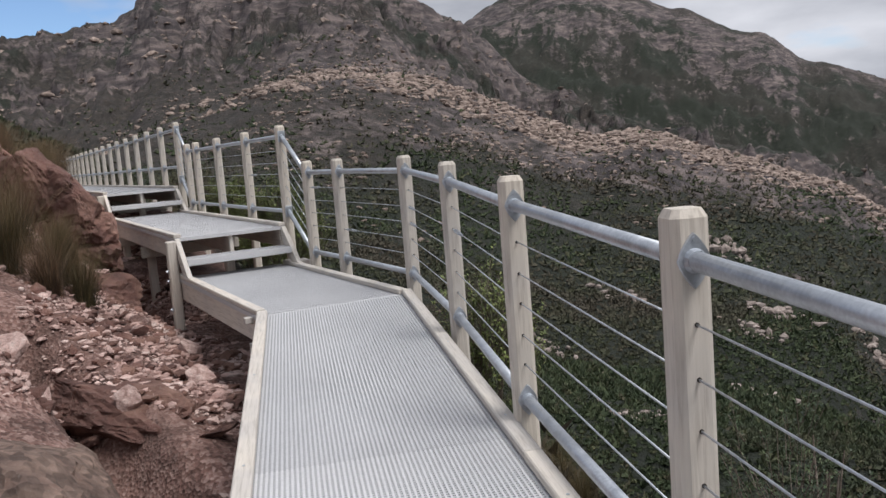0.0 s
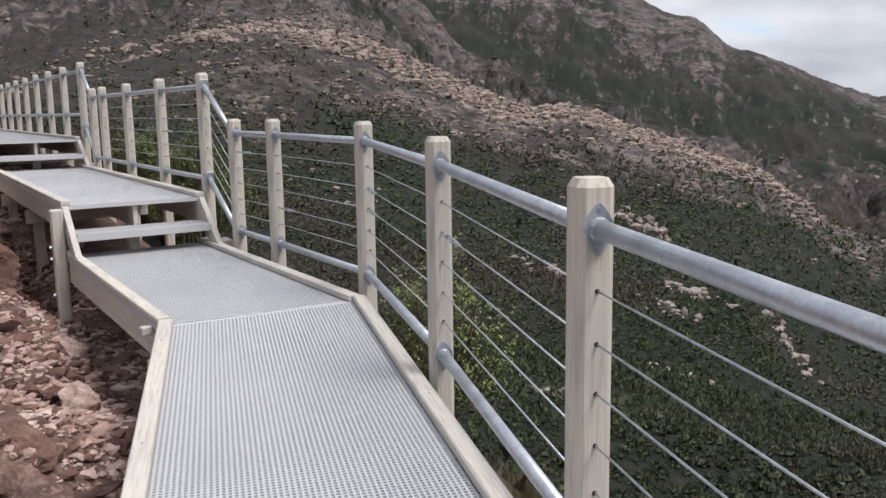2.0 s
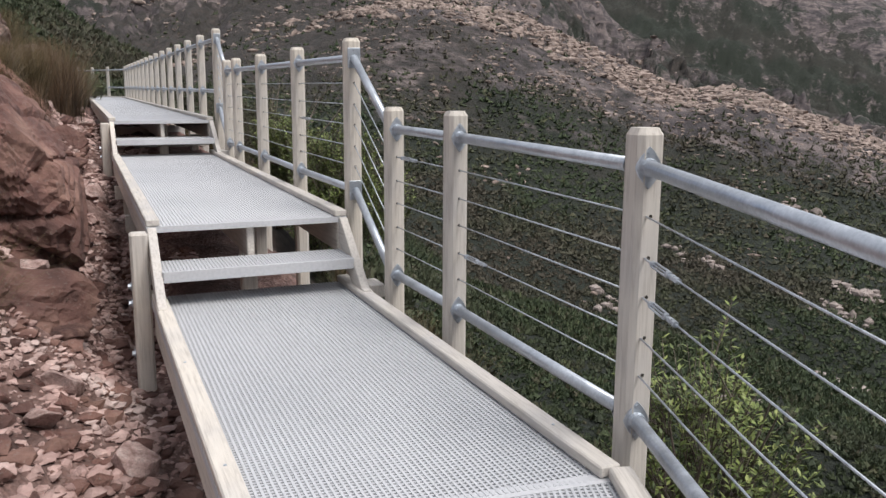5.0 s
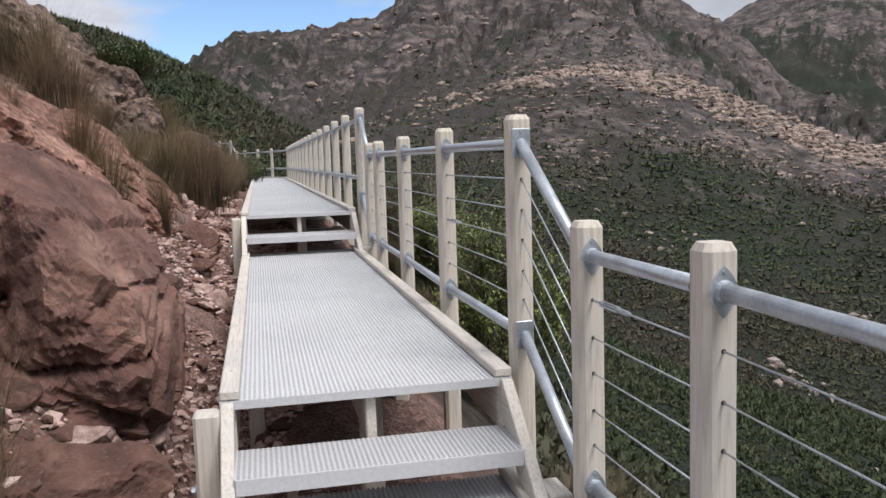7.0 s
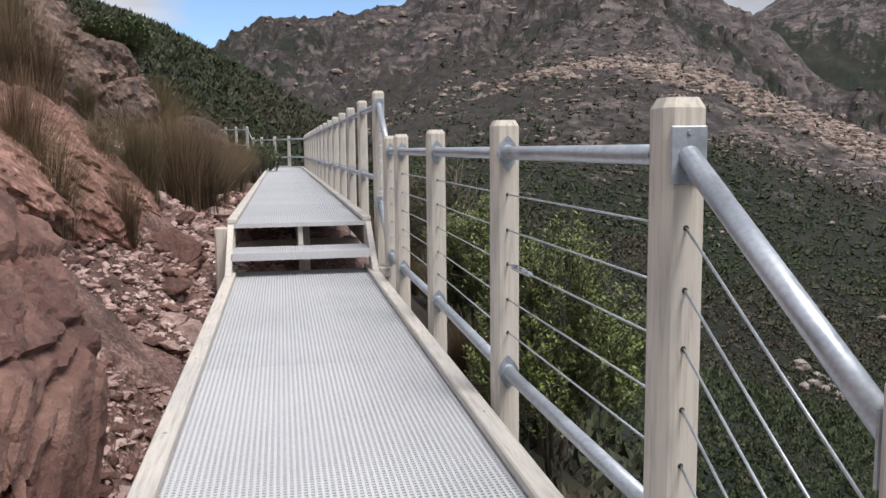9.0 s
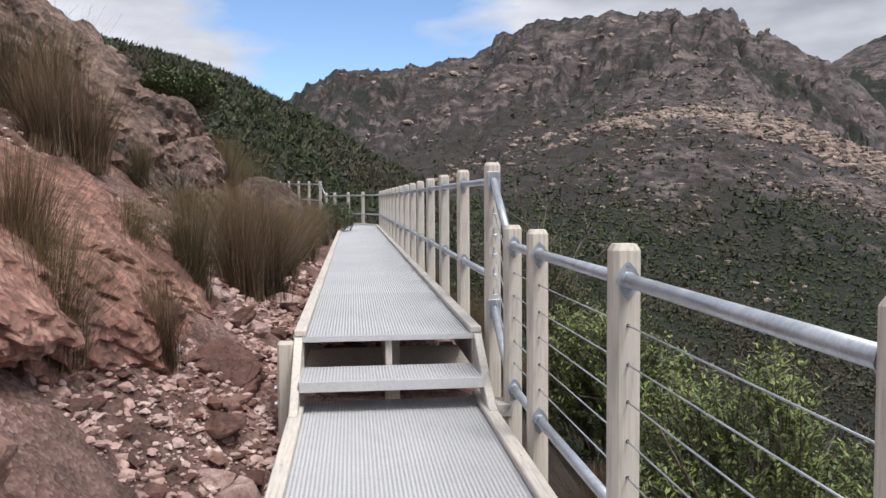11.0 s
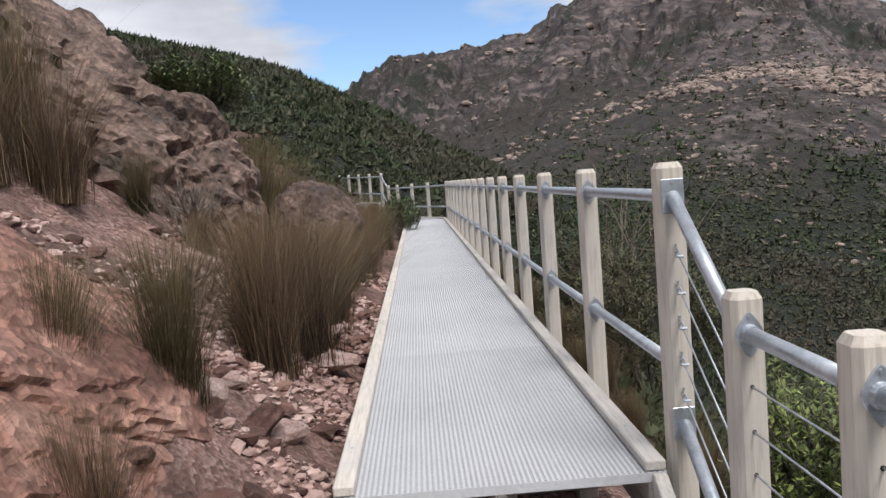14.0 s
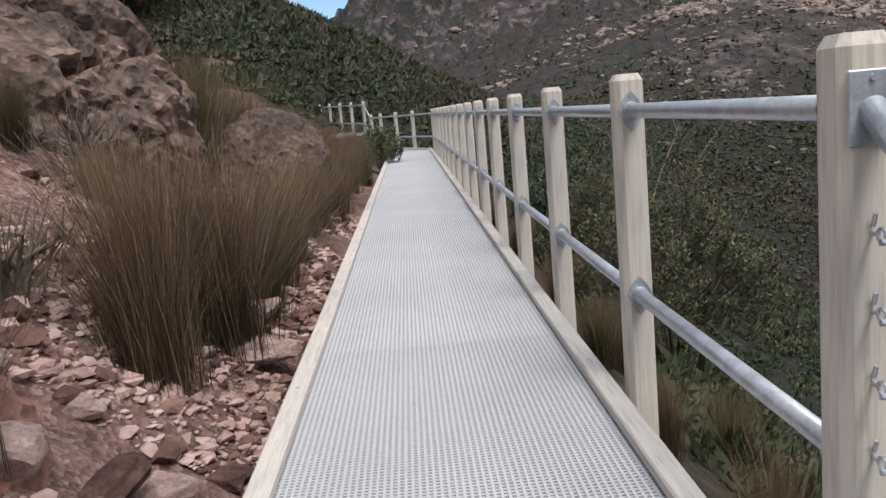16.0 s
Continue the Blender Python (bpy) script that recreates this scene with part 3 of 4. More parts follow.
def stair(label, y0, y1, z0, z1, low, right_step=True):
    """Two risers from z0 at y0 up to z1 at y1: sloping stringers and one tread."""
    ob = new("stair")
    ob.matrix_world = Matrix.Translation((0, 0, z0))
    tagged(ob, label, "stairs", "stairs of the walkway")
    h, d, g = z1 - z0, y1 - y0, -0.042
    for xa, xb in ((-W, -W + 0.05), (-0.05, 0.0)):
        bm = bmesh.new()
        prof = [(y0 - 0.05, 0.008), (y0 + 0.005, 0.012), (y1 - 0.03, h - 0.045), (y1 - 0.006, h - 0.045), (y1 - 0.006, h - 0.20), (y0 + 0.16, -0.044), (y0 - 0.05, -0.044)]
        a, b = [bm.verts.new((xa, y, z)) for y, z in prof], [bm.verts.new((xb, y, z)) for y, z in prof]
        bm.faces.new(a), bm.faces.new(b[::-1])
        for i in range(len(prof)):
            j = (i + 1) % len(prof)
            bm.faces.new((a[j], a[i], b[i], b[j]))
        bmesh.ops.recalc_face_normals(bm, faces=bm.faces)
        bmesh.ops.bevel(bm, geom=list(bm.edges), offset=0.004, segments=1, affect="EDGES")
        part("stringer", bm, WOOD_ALONG, ob)
    zt = h / 2 + g
    ya, yb = y0 + 0.155, y1 + 0.01
    tread = part("tread", grating_mesh(W - 0.104, yb - ya, pitch=0.020), GRATE, ob)
    tread.matrix_basis = pose(-0.052, ya, zt)
    part("nosing", box_bm(-W + 0.052, -0.052, ya - 0.008, ya - 0.001, zt - 0.062, zt + 0.001, bevel=0.002), GRATE, tread).matrix_parent_inverse = tread.matrix_basis.inverted()
    board("bearer", ob, -W + 0.052, -0.052, yb - 0.05, yb - 0.005, zt - 0.10, zt - 0.032)
    for x, zt2 in ((-W - 0.052, h - 0.06), (-W * 0.47, h - 0.09)):
        y = y1 - 0.10 if x < -1 else y1 + 0.30
        part("leg", box_bm(x - 0.05, x + 0.05, y, y + 0.1, low - z0, zt2, bevel=0.012), WOOD_UP, ob)
    for z in (-0.02, -0.12, -0.42):
        bolt(ob, -W - 0.104, y1 - 0.05, z + 0.06)
    if right_step:
        board("step_block", ob, 0.004, 0.10, y0 + 0.02, y0 + 0.20, -0.06, 0.02)
    return ob


Y_J, Y_S1, Y_C, Y_S2, Y_E = -8.68, -6.13, -5.66, -0.56, 22.2
M_A = pose(0.03, Y_J, -0.036, 1.85, 0, TURN_A)
deck("sloping first length of pale timber-edged grey grating walkway", -10.5, 0, 0, M_A, skew1=-0.25, w=1.19, legs=((-9.0, -1.2), (-5.6, -1.2), (-2.4, -1.1), (-0.75, -1.1)))
deck("short level length of grey grating walkway before the lower stairs", Y_J + 0.006, Y_S1 + 0.46, Z_B, skew0=0.126, legs=((-8.4, -1.0),))
deck("middle length of grey grating walkway beside the red boulder", Y_C, Y_S2 + 0.5, Z_C, legs=((-3.5, -1.2), (-1.3, -1.0)))
deck("long upper length of grey grating walkway with timber kerbs", 0.03, Y_E, Z_D, legs=tuple((0.9 + 2.9 * k, -0.9) for k in range(8)))
_ramp = [o for o in bpy.data.objects if o.name.startswith("walkway_section")][0]
part("joint_strip", prism_bm([(-0.07, -0.034), (-0.07, 0.026), (-1.12, -0.206), (-1.12, -0.266)], -0.07, -0.0405), GRATE, _ramp)
_stub = [o for o in bpy.data.objects if o.name.startswith("walkway_section")][1]
board("joist_end", _stub, -W - 0.07, -W - 0.006, Y_J + 0.20, Y_J + 0.25, -0.11, -0.06)
stair("two-riser timber stairs with grey grating tread, lower flight", Y_S1, Y_C, Z_B, Z_C, -1.0)
stair("two-riser timber stairs with grey grating tread, upper flight", Y_S2, 0.03, Z_C, Z_D, -0.7)

deck("distant continuation of the grating walkway past the bend", 0.0, 5.6, 0, pose(-0.02, Y_E + 0.02, Z_D, 0, 0, 20), legs=((1.4, -0.9), (4.2, -0.9)))
deck("distant upper length of grating walkway beyond the bend", 0.0, 9.0, 0, pose(-2.10, 28.15, Z_D + 0.46, 1.1, 0, 20.2), legs=((1.0, -1.2), (4.0, -1.2), (7.0, -1.2)))

# ---- railing ----
POST = 0.098


def post_mesh(h_up, h_down):
    """A square post with chamfered edges and a chamfered top; origin at kerb height."""
    bm = bmesh.new()
    hw, c = POST / 2, 0.018
    oct_ = [(hw, -hw + c), (hw, hw - c), (hw - c, hw), (-hw + c, hw), (-hw, hw - c), (-hw, -hw + c), (-hw + c, -hw), (hw - c, -hw)]
    rings = []
    for z, s in ((-h_down, 1), (h_up - 0.022, 1), (h_up, 0.76)):
        rings.append([bm.verts.new((x * s, y * s, z)) for x, y in oct_])
    for a, b in zip(rings, rings[1:]):
        for i in range(8):
            bm.faces.new((a[i], a[(i + 1) % 8], b[(i + 1) % 8], b[i]))
    bm.faces.new(rings[-1]), bm.faces.new(rings[0][::-1])
    return bm


def flange_mesh():
    """A diamond plate with rounded corners and a weld collar, facing +y."""
    bm = bmesh.new()
    pts = []
    for k in range(24):
        a = 2 * math.pi * k / 24
        s = 1.0 / (abs(math.cos(a)) ** 1.25 + abs(math.sin(a)) ** 1.25) ** 0.8
        pts.append((0.044 * s * math.cos(a), 0.068 * s * math.sin(a)))
    lo, hi = [bm.verts.new((x, 0, z)) for x, z in pts], [bm.verts.new((x * 0.96, 0.006, z * 0.96)) for x, z in pts]
    bm.faces.new(hi[::-1])
    for i in range(24):
        bm.faces.new((lo[i], lo[(i + 1) % 24], hi[(i + 1) % 24], hi[i]))
    add_tube(bm, (0, 0.004, 0), (0, 0.022, 0), 0.031, 0.0255, seg=16)
    for z in (0.051, -0.051):
        add_tube(bm, (0, 0.004, z), (0, 0.010, z), 0.006, seg=8)
    bmesh.ops.recalc_face_normals(bm, faces=bm.faces)
    return bm


def plate_mesh():
    bm = bmesh.new()
    add_box(bm, -0.042, 0.042, 0, 0.006, -0.062, 0.062, bevel=0.003)
    for z in (0.048, -0.048):
        add_tube(bm, (0, 0.004, z), (0, 0.011, z), 0.006, seg=8)
    return bm


def keep_mesh(bm, name, mat):
    me = bpy.data.meshes.new(name)
    bm.to_mesh(me)
    bm.free()
    me.materials.append(mat)
    return me


FLANGE, PLATE = keep_mesh(flange_mesh(), "flange", STEEL), keep_mesh(plate_mesh(), "plate", STEEL)
POSTS = {}


def hook_mesh():
    """An eye bolt with a shackle, for a cable's end, facing -y."""
    bm = bmesh.new()
    add_tube(bm, (0, 0, 0), (0, -0.02, 0.0), 0.004, seg=8)
    for k in range(10):
        a, b = 2 * math.pi * k / 10, 2 * math.pi * (k + 1) / 10
        add_tube(bm, (0, -0.03 + 0.012 * math.cos(a), 0.012 * math.sin(a)), (0, -0.03 + 0.012 * math.cos(b), 0.012 * math.sin(b)), 0.0035, seg=6)
    add_tube(bm, (-0.012, -0.044, -0.008), (0.014, -0.044, -0.010), 0.006, seg=8)
    add_tube(bm, (0, -0.004, 0.012), (0, -0.012, 0.034), 0.004, seg=6)
    return bm


def turnbuckle_bm(a, b):
    """An open-bodied cable tightener between two points."""
    bm = bmesh.new()
    a, b = Vector(a), Vector(b)
    d = (b - a).normalized()
    side = d.cross(Vector((0, 0, 1))).normalized()
    L = (b - a).length
    c0, c1 = a + d * L * 0.30, a + d * L * 0.74
    for s in (1, -1):
        o = side * 0.007 * s + Vector((0, 0, 0.006 * s))
        add_tube(bm, c0 + o, c1 + o, 0.0038, seg=6)
    for c in (c0, c1):
        add_tube(bm, c - d * 0.008, c + d * 0.008, 0.0105, seg=8)
    add_tube(bm, a, c0, 0.004, seg=6)
    add_tube(bm, c1, b, 0.004, seg=6)
    for c in (a + d * 0.02, a + d * 0.05):
        add_tube(bm, c - d * 0.012, c + d * 0.012, 0.0095, seg=8)
    return bm


HOOK = keep_mesh(hook_mesh(), "shackle", STEEL)
# thin near-black disc on the post's face, painted for the shade inside a bore
HOLE_BM = bmesh.new()
add_tube(HOLE_BM, (0, -0.0015, 0), (0, 0.0015, 0), 0.0062, seg=10)
_hm, _hn, _hl, _hb = material("painted_bore_shade", 0.9)
_hb.inputs["Base Color"].default_value = (0.03, 0.025, 0.02, 1)
HOLE_DISC = keep_mesh(HOLE_BM, "cable_hole_disc", _hm)
HOOK_Z = (0.733, 0.600, 0.474, 0.341, 0.209)
CABLE_Z = (0.784, 0.650, 0.522, 0.386, 0.259)


def railing(label, posts, low_rail, cables, up=1.06, down=1.4, first=0, tight=(), last=None):
    """posts: (x, y, z of the kerb). A pipe on top and one below between each pair; wires at dark discs painted as
    shaded bores.
    """
    ob = new("railing")
    tagged(ob, label, "railing", "railings along the walkway")
    top = up - 0.122
    n = len(posts)
    objs = []
    for i, (x, y, z) in enumerate(posts):
        nb = posts[i + 1] if i + 1 < n else posts[i - 1]
        sgn = 1 if i + 1 < n else -1
        yaw = math.degrees(math.atan2(-(nb[0] - x) * sgn, (nb[1] - y) * sgn))
        if i >= first:
            key = (round(up, 3), round(down, 3))
            if key not in POSTS:
                POSTS[key] = keep_mesh(post_mesh(up, down), "post", WOOD_UP)
            p = shared("post", POSTS[key], ob, pose(x, y, z, 0, 0, yaw))
            objs.append(p)
            if cables and i + 1 < n:
                for c in CABLE_Z:
                    shared("cable_hole_disc", HOLE_DISC, p, pose(0, -POST / 2 - 0.0005, c))
    for i in range(n - 1):
        a, b = Vector(posts[i]), Vector(posts[i + 1])
        flat = Vector((b.x - a.x, b.y - a.y, 0)).normalized()
        yaw = math.degrees(math.atan2(-flat.x, flat.y))
        steep = abs(b.z - a.z) > 0.15
        me = PLATE if steep else FLANGE
        for h in (top, low_rail):
            if h is None:
                continue
            pa, pb = a + flat * POST / 2 + Vector((0, 0, h)), b - flat * POST / 2 + Vector((0, 0, h))
            rail = part("rail", tube_bm(pa, pb, 0.0242), STEEL, ob)
            for q, r in ((pa, yaw), (pb, yaw + 180)):
                shared("flange", me, rail, pose(q.x, q.y, q.z, 0, 0, r))
        if cables:
            for j, c in enumerate(CABLE_Z):
                pa, pb = a + flat * POST / 2 + Vector((0, 0, c)), b - flat * POST / 2 + Vector((0, 0, c))
                if last and i == n - 2:
                    pb = b - flat * (POST / 2 + 0.042) + Vector((0, 0, last[j] - 0.01))
                wire = part("cable", tube_bm(pa, pb, 0.0032, seg=6), STEEL, ob)
                if (i, j) in tight:
                    e = (pa - pb).normalized()
                    part("turnbuckle", turnbuckle_bm(pb + e * 0.30, pb + e * 0.01), STEEL, wire)
    return ob


RA = [(-1.86, -14.69, -0.245), (-1.377, -13.19, -0.196), (-0.896, -11.69, -0.149), (-0.358, -10.155, -0.095), (0.135, -8.53, -0.047)]
R_BC = [(0.131, -7.06, Z_B), (0.121, -6.22, Z_B), (0.104, -5.48, Z_C), (0.092, -4.075, Z_C), (0.108, -2.53, Z_C), (0.103, -1.183, Z_C), (0.110, -0.48, Z_C), (0.096, 0.147, Z_D)]
railing("pale timber post and galvanised pipe railing with wire cables", RA + R_BC, 0.105, True, tight=((2, 1), (3, 1), (4, 3), (5, 0), (3, 2), (7, 2)), last=HOOK_Z)
R_D = [(0.096, 0.147 + 1.47 * k, Z_D) for k in range(16)]
R_E = [(0.05 - 0.5 * k, 22.2 + 1.36 * k, Z_D) for k in range(1, 4)]
railing("pale timber post and two-pipe galvanised railing, no cables", R_D + R_E + [(-1.80, 27.5, Z_D), (-2.05, 28.2, Z_D + 0.46)], 0.31, False, first=1)
R_F = [(-2.05 - 0.50 * k, 28.2 + 1.36 * k, Z_D + 0.46 + 0.03 * k) for k in range(6)]
railing("distant pale timber post railing climbing with the path", R_F + [(-4.9, 35.7, 1.42), (-5.2, 36.5, 1.81), (-5.75, 37.9, 1.84), (-6.45, 39.3, 1.86)], 0.31, False, first=1)
for k, (x, y, z) in enumerate(((0.096, 0.147, Z_D),)):
    holder = [o for o in bpy.data.objects if o.name.startswith("post") and (o.location - Vector((x, y, z))).length < 0.01][0]
    for c in HOOK_Z:
        shared("shackle", HOOK, holder, pose(0.0, -POST / 2, c))

# ---- rocks ----
def unit_ico(sub):
    bm = bmesh.new()
    bmesh.ops.create_icosphere(bm, subdivisions=sub, radius=1.0)
    bm.verts.ensure_lookup_table()
    v = np.array([tuple(x.co) for x in bm.verts])
    f = np.array([[a.index for a in x.verts] for x in bm.faces])
    bm.free()
    return v, f


ICO = {s: unit_ico(s) for s in (1, 2, 3, 5, 6)}


def cut_rock(sub, seed, planes=14, lo=0.55, hi=0.9, grain=0.05, cracks=0.0):
    """A unit boulder: a ball cut by random planes, then roughened; cracks opens joints in it."""
    r = np.random.default_rng(seed)
    v, f = ICO[sub]
    v = v.copy()
    ns = r.normal(size=(planes, 3))
    ns /= np.linalg.norm(ns, axis=1)[:, None]
    for n, d in zip(ns, r.uniform(lo, hi, planes)):
        over = np.maximum(v @ n - d, 0)
        v -= over[:, None] * n
    o = r.uniform(0, 50, 3)
    dirs = v / np.linalg.norm(v, axis=1)[:, None]
    h = fbm(v[:, 0] * 2.2 + o[0], v[:, 1] * 2.2 + v[:, 2] * 1.7 + o[1], 5, 0.55) + fbm(v[:, 2] * 2.4 + o[2], v[:, 0] * 1.3 - v[:, 1] * 1.9, 5, 0.55)
    ledge = np.round(5.5 * (fbm(v[:, 0] * 1.9 + v[:, 2] + o[2], v[:, 1] * 1.7 - v[:, 2] * 1.4 + o[0], 3))) / 5.5
    fine = fbm(v[:, 0] * 9 + o[1], v[:, 1] * 9 + v[:, 2] * 7, 4) + fbm(v[:, 2] * 9 - o[0], v[:, 0] * 7 - v[:, 1] * 5, 4)
    v = v + dirs * (grain * (h + 0.22 * fine) + (0.11 if cracks else 0.0) * ledge)[:, None]
    if cracks:
        for n in r.normal(size=(13, 3)):
            n /= np.linalg.norm(n)
            w = v @ n - r.uniform(-0.5, 0.5) + 0.05 * fbm(v[:, 0] * 3 + o[1], v[:, 1] * 3 + v[:, 2] * 2, 3)
            side = smooth(-0.3, 0.3, v @ r.normal(size=3))
            v = v - dirs * (cracks * np.exp(-(w / 0.02) ** 2) * side)[:, None]
            v = v + dirs * (cracks * 0.5 * (smooth(-0.012, 0.012, w) - 0.5) * side)[:, None]
    return v, f


def rock_thing(name, label, where, size, turn, seed, mat, sub=3, group="", category="rock", **k):
    v, f = cut_rock(sub, seed, **k)
    ob = new(name, raw_mesh(name, v * np.array(size), f, mat, False))
    ob.matrix_world = pose(*where, *turn)
    return tagged(ob, label, category, group)


def ground_z(x, y):
    return float(full_height(np.array([float(x)]), np.array([float(y)]))[0])


rock_thing("boulder", "large fractured red-brown sandstone boulder beside the walkway", (-2.24, -3.55, 0.55), (1.12, 1.60, 0.86), (6, 36, 4), 12, RED_ROCK, 6, planes=30, lo=0.62, hi=0.86, grain=0.035, cracks=0.06)
rock_thing("boulder", "tilted red sandstone slab above the boulder", (-3.35, -1.2, 1.72), (1.5, 1.5, 0.6), (6, 41, 10), 23, SLAB_ROCK, 6, planes=16, grain=0.09, cracks=0.06)
rock_thing("boulder", "red sandstone slab on the bank among reeds", (-2.86, 0.5, 1.24), (1.30, 1.9, 0.56), (-4, 43, -6), 5, SLAB_ROCK, 6, planes=16, grain=0.06, cracks=0.06)
rock_thing("outcrop", "grey-brown lichened conglomerate outcrop with a dark underside", (-3.80, 6.6, 1.85), (1.30, 1.65, 1.08), (0, 44, 8), 31, GREY_ROCK, 6, planes=14, lo=0.62, hi=0.92, grain=0.15, cracks=0.09, category="rock")
rock_thing("outcrop", "tall brown conglomerate outcrop rising above the bank", (-5.05, 5.6, 2.75), (2.1, 2.7, 1.75), (0, 44, 6), 37, GREY_ROCK, 6, planes=14, lo=0.66, hi=0.92, grain=0.14, cracks=0.08, category="rock")
rock_thing("boulder", "rounded pebbly conglomerate boulder among reeds", (-2.32, 9.2, 1.22), (0.74, 1.05, 0.72), (0, 36, 0), 41, GREY_ROCK, 5, planes=10, lo=0.7, hi=0.95, grain=0.07)
rock_thing("rock_slab", "dark red rock ledge with a shadowed edge beside the walkway", (-2.35, -8.1, -0.62), (0.48, 1.25, 0.30), (-4, 16, 16), 43, RED_ROCK, 5, planes=14, grain=0.05, cracks=0.04)
rock_thing("rock_slab", "flat red-brown rock slab in the gravel", (-3.35, -9.5, -0.48), (0.85, 1.7, 0.42), (3, 10, 14), 47, GREY_ROCK, 5, planes=14, grain=0.05, cracks=0.04)
rock_thing("rock_slab", "broken red rock slab on the gravel bank", (-2.75, -6.55, -0.18), (0.62, 0.55, 0.30), (10, 18, -20), 53, RED_ROCK, 5, planes=14, grain=0.05, cracks=0.05)
rock_thing("boulder", "dark red rock under the walkway's edge", (-2.15, -5.15, -0.28), (0.72, 0.62, 0.46), (0, 10, 30), 59, RED_ROCK, 5, planes=14, grain=0.05, cracks=0.05)
rock_thing("boulder", "dark cracked rock beside the upper stairs", (-1.72, 0.35, 0.35), (0.34, 0.42, 0.30), (0, 8, 10), 61, RED_ROCK, 5, planes=14, grain=0.05, cracks=0.05)

ROCK_MESH = [raw_mesh("rock", *cut_rock(3, 100 + i, planes=12, lo=0.45, hi=0.85, grain=0.06), RED_ROCK if i % 2 else PALE_STONE) for i in range(8)]
rr_ = random.Random(5)
for i in range(120):
    y = rr_.uniform(-14.5, 7.5)
    edge = float(np.interp(y, (-16, -8.7, 22), (-3.9, -1.30, -1.30)))
    x = edge - abs(rr_.gauss(0, 1.1)) - 0.05
    s = 0.05 + 0.15 * rr_.random() ** 2
    ob = new("rock", ROCK_MESH[i % 8])
    ob.matrix_world = pose(x, y, ground_z(x, y) + 0.25 * s, rr_.uniform(-30, 30), rr_.uniform(-10, 40), rr_.uniform(0, 360)) @ Matrix.Diagonal((s * rr_.uniform(0.8, 1.5), s, s * rr_.uniform(0.45, 0.8), 1))
    tagged(ob, "angular reddish rock lying on the gravel bank" if i % 2 else "pale angular stone lying on the gravel bank", "rock", "loose rocks on the bank")


def scatter(name, label, category, base_sub, places, scales, mat, jag, seed, flat=(1, 1, 1)):
    """Many small solid clumps in one mesh: each a jagged ball of its own size and turn."""
    r = np.random.default_rng(seed)
    bv, bf = ICO[base_sub]
    n, k = len(places), len(bv)
    ang = r.uniform(0, 2 * np.pi, n)
    j = 1 + jag * r.uniform(-1, 1, (n, k, 1))
    v = bv[None] * j * np.array(flat) * scales[:, None, :]
    c, s = np.cos(ang)[:, None], np.sin(ang)[:, None]
    v = np.stack([v[..., 0] * c - v[..., 1] * s, v[..., 0] * s + v[..., 1] * c, v[..., 2]], -1) + places[:, None, :]
    f = bf[None] + (np.arange(n) * k)[:, None, None]
    ob = new(name, raw_mesh(name, v.reshape(-1, 3), f.reshape(-1, bf.shape[1]), mat, False))
    return tagged(ob, label, category, kind="stuff")


def scree(n, seed, mat, name, label, s0, s1, ymin=-15, ymax=9, spread=1.9):
    r = np.random.default_rng(seed)
    y = r.uniform(ymin, ymax, n)
    edge = np.interp(y, (-16, -8.7, 22), (-3.9, -1.2, -1.2))
    x = edge + 0.55 - np.abs(r.normal(0, spread, n))
    keep = fbm(x * 0.8 + 4, y * 0.8, 3) > -0.15
    x, y = x[keep], y[keep]
    z = full_height(x, y)
    s = s0 + (s1 - s0) * r.random(len(x)) ** 3
    sc = s[:, None] * r.uniform(0.55, 1.3, (len(x), 3)) * np.array((1.1, 1.1, 0.6))
    return scatter(name, label, "gravel", 1, np.stack([x, y, z + 0.15 * s], -1), sc, mat, 0.42, seed)


scree(42000, 3, PALE_STONE, "gravel", "pale pinkish broken stones strewn over the bank", 0.010, 0.046, spread=1.5)
scree(9000, 4, RED_ROCK, "gravel", "red-brown broken stones strewn over the bank", 0.012, 0.08)


# ---- plants across the valley ----
def slope_points(n, seed, r0, r1, a0=-32, a1=70):
    r = np.random.default_rng(seed)
    az = r.uniform(a0, a1, n)
    rad = np.exp(r.uniform(np.log(r0), np.log(r1), n))
    x, y = EYE0[0] + rad * np.sin(np.radians(az)), EYE0[1] + rad * np.cos(np.radians(az))
    return r, az, rad, x, y


OCTA = (np.array([(1, 0, 0), (-1, 0, 0), (0, 1, 0), (0, -1, 0), (0, 0, 1), (0, 0, -1)], dtype=float),
        np.array([(0, 2, 4), (2, 1, 4), (1, 3, 4), (3, 0, 4), (2, 0, 5), (1, 2, 5), (3, 1, 5), (0, 3, 5)]))


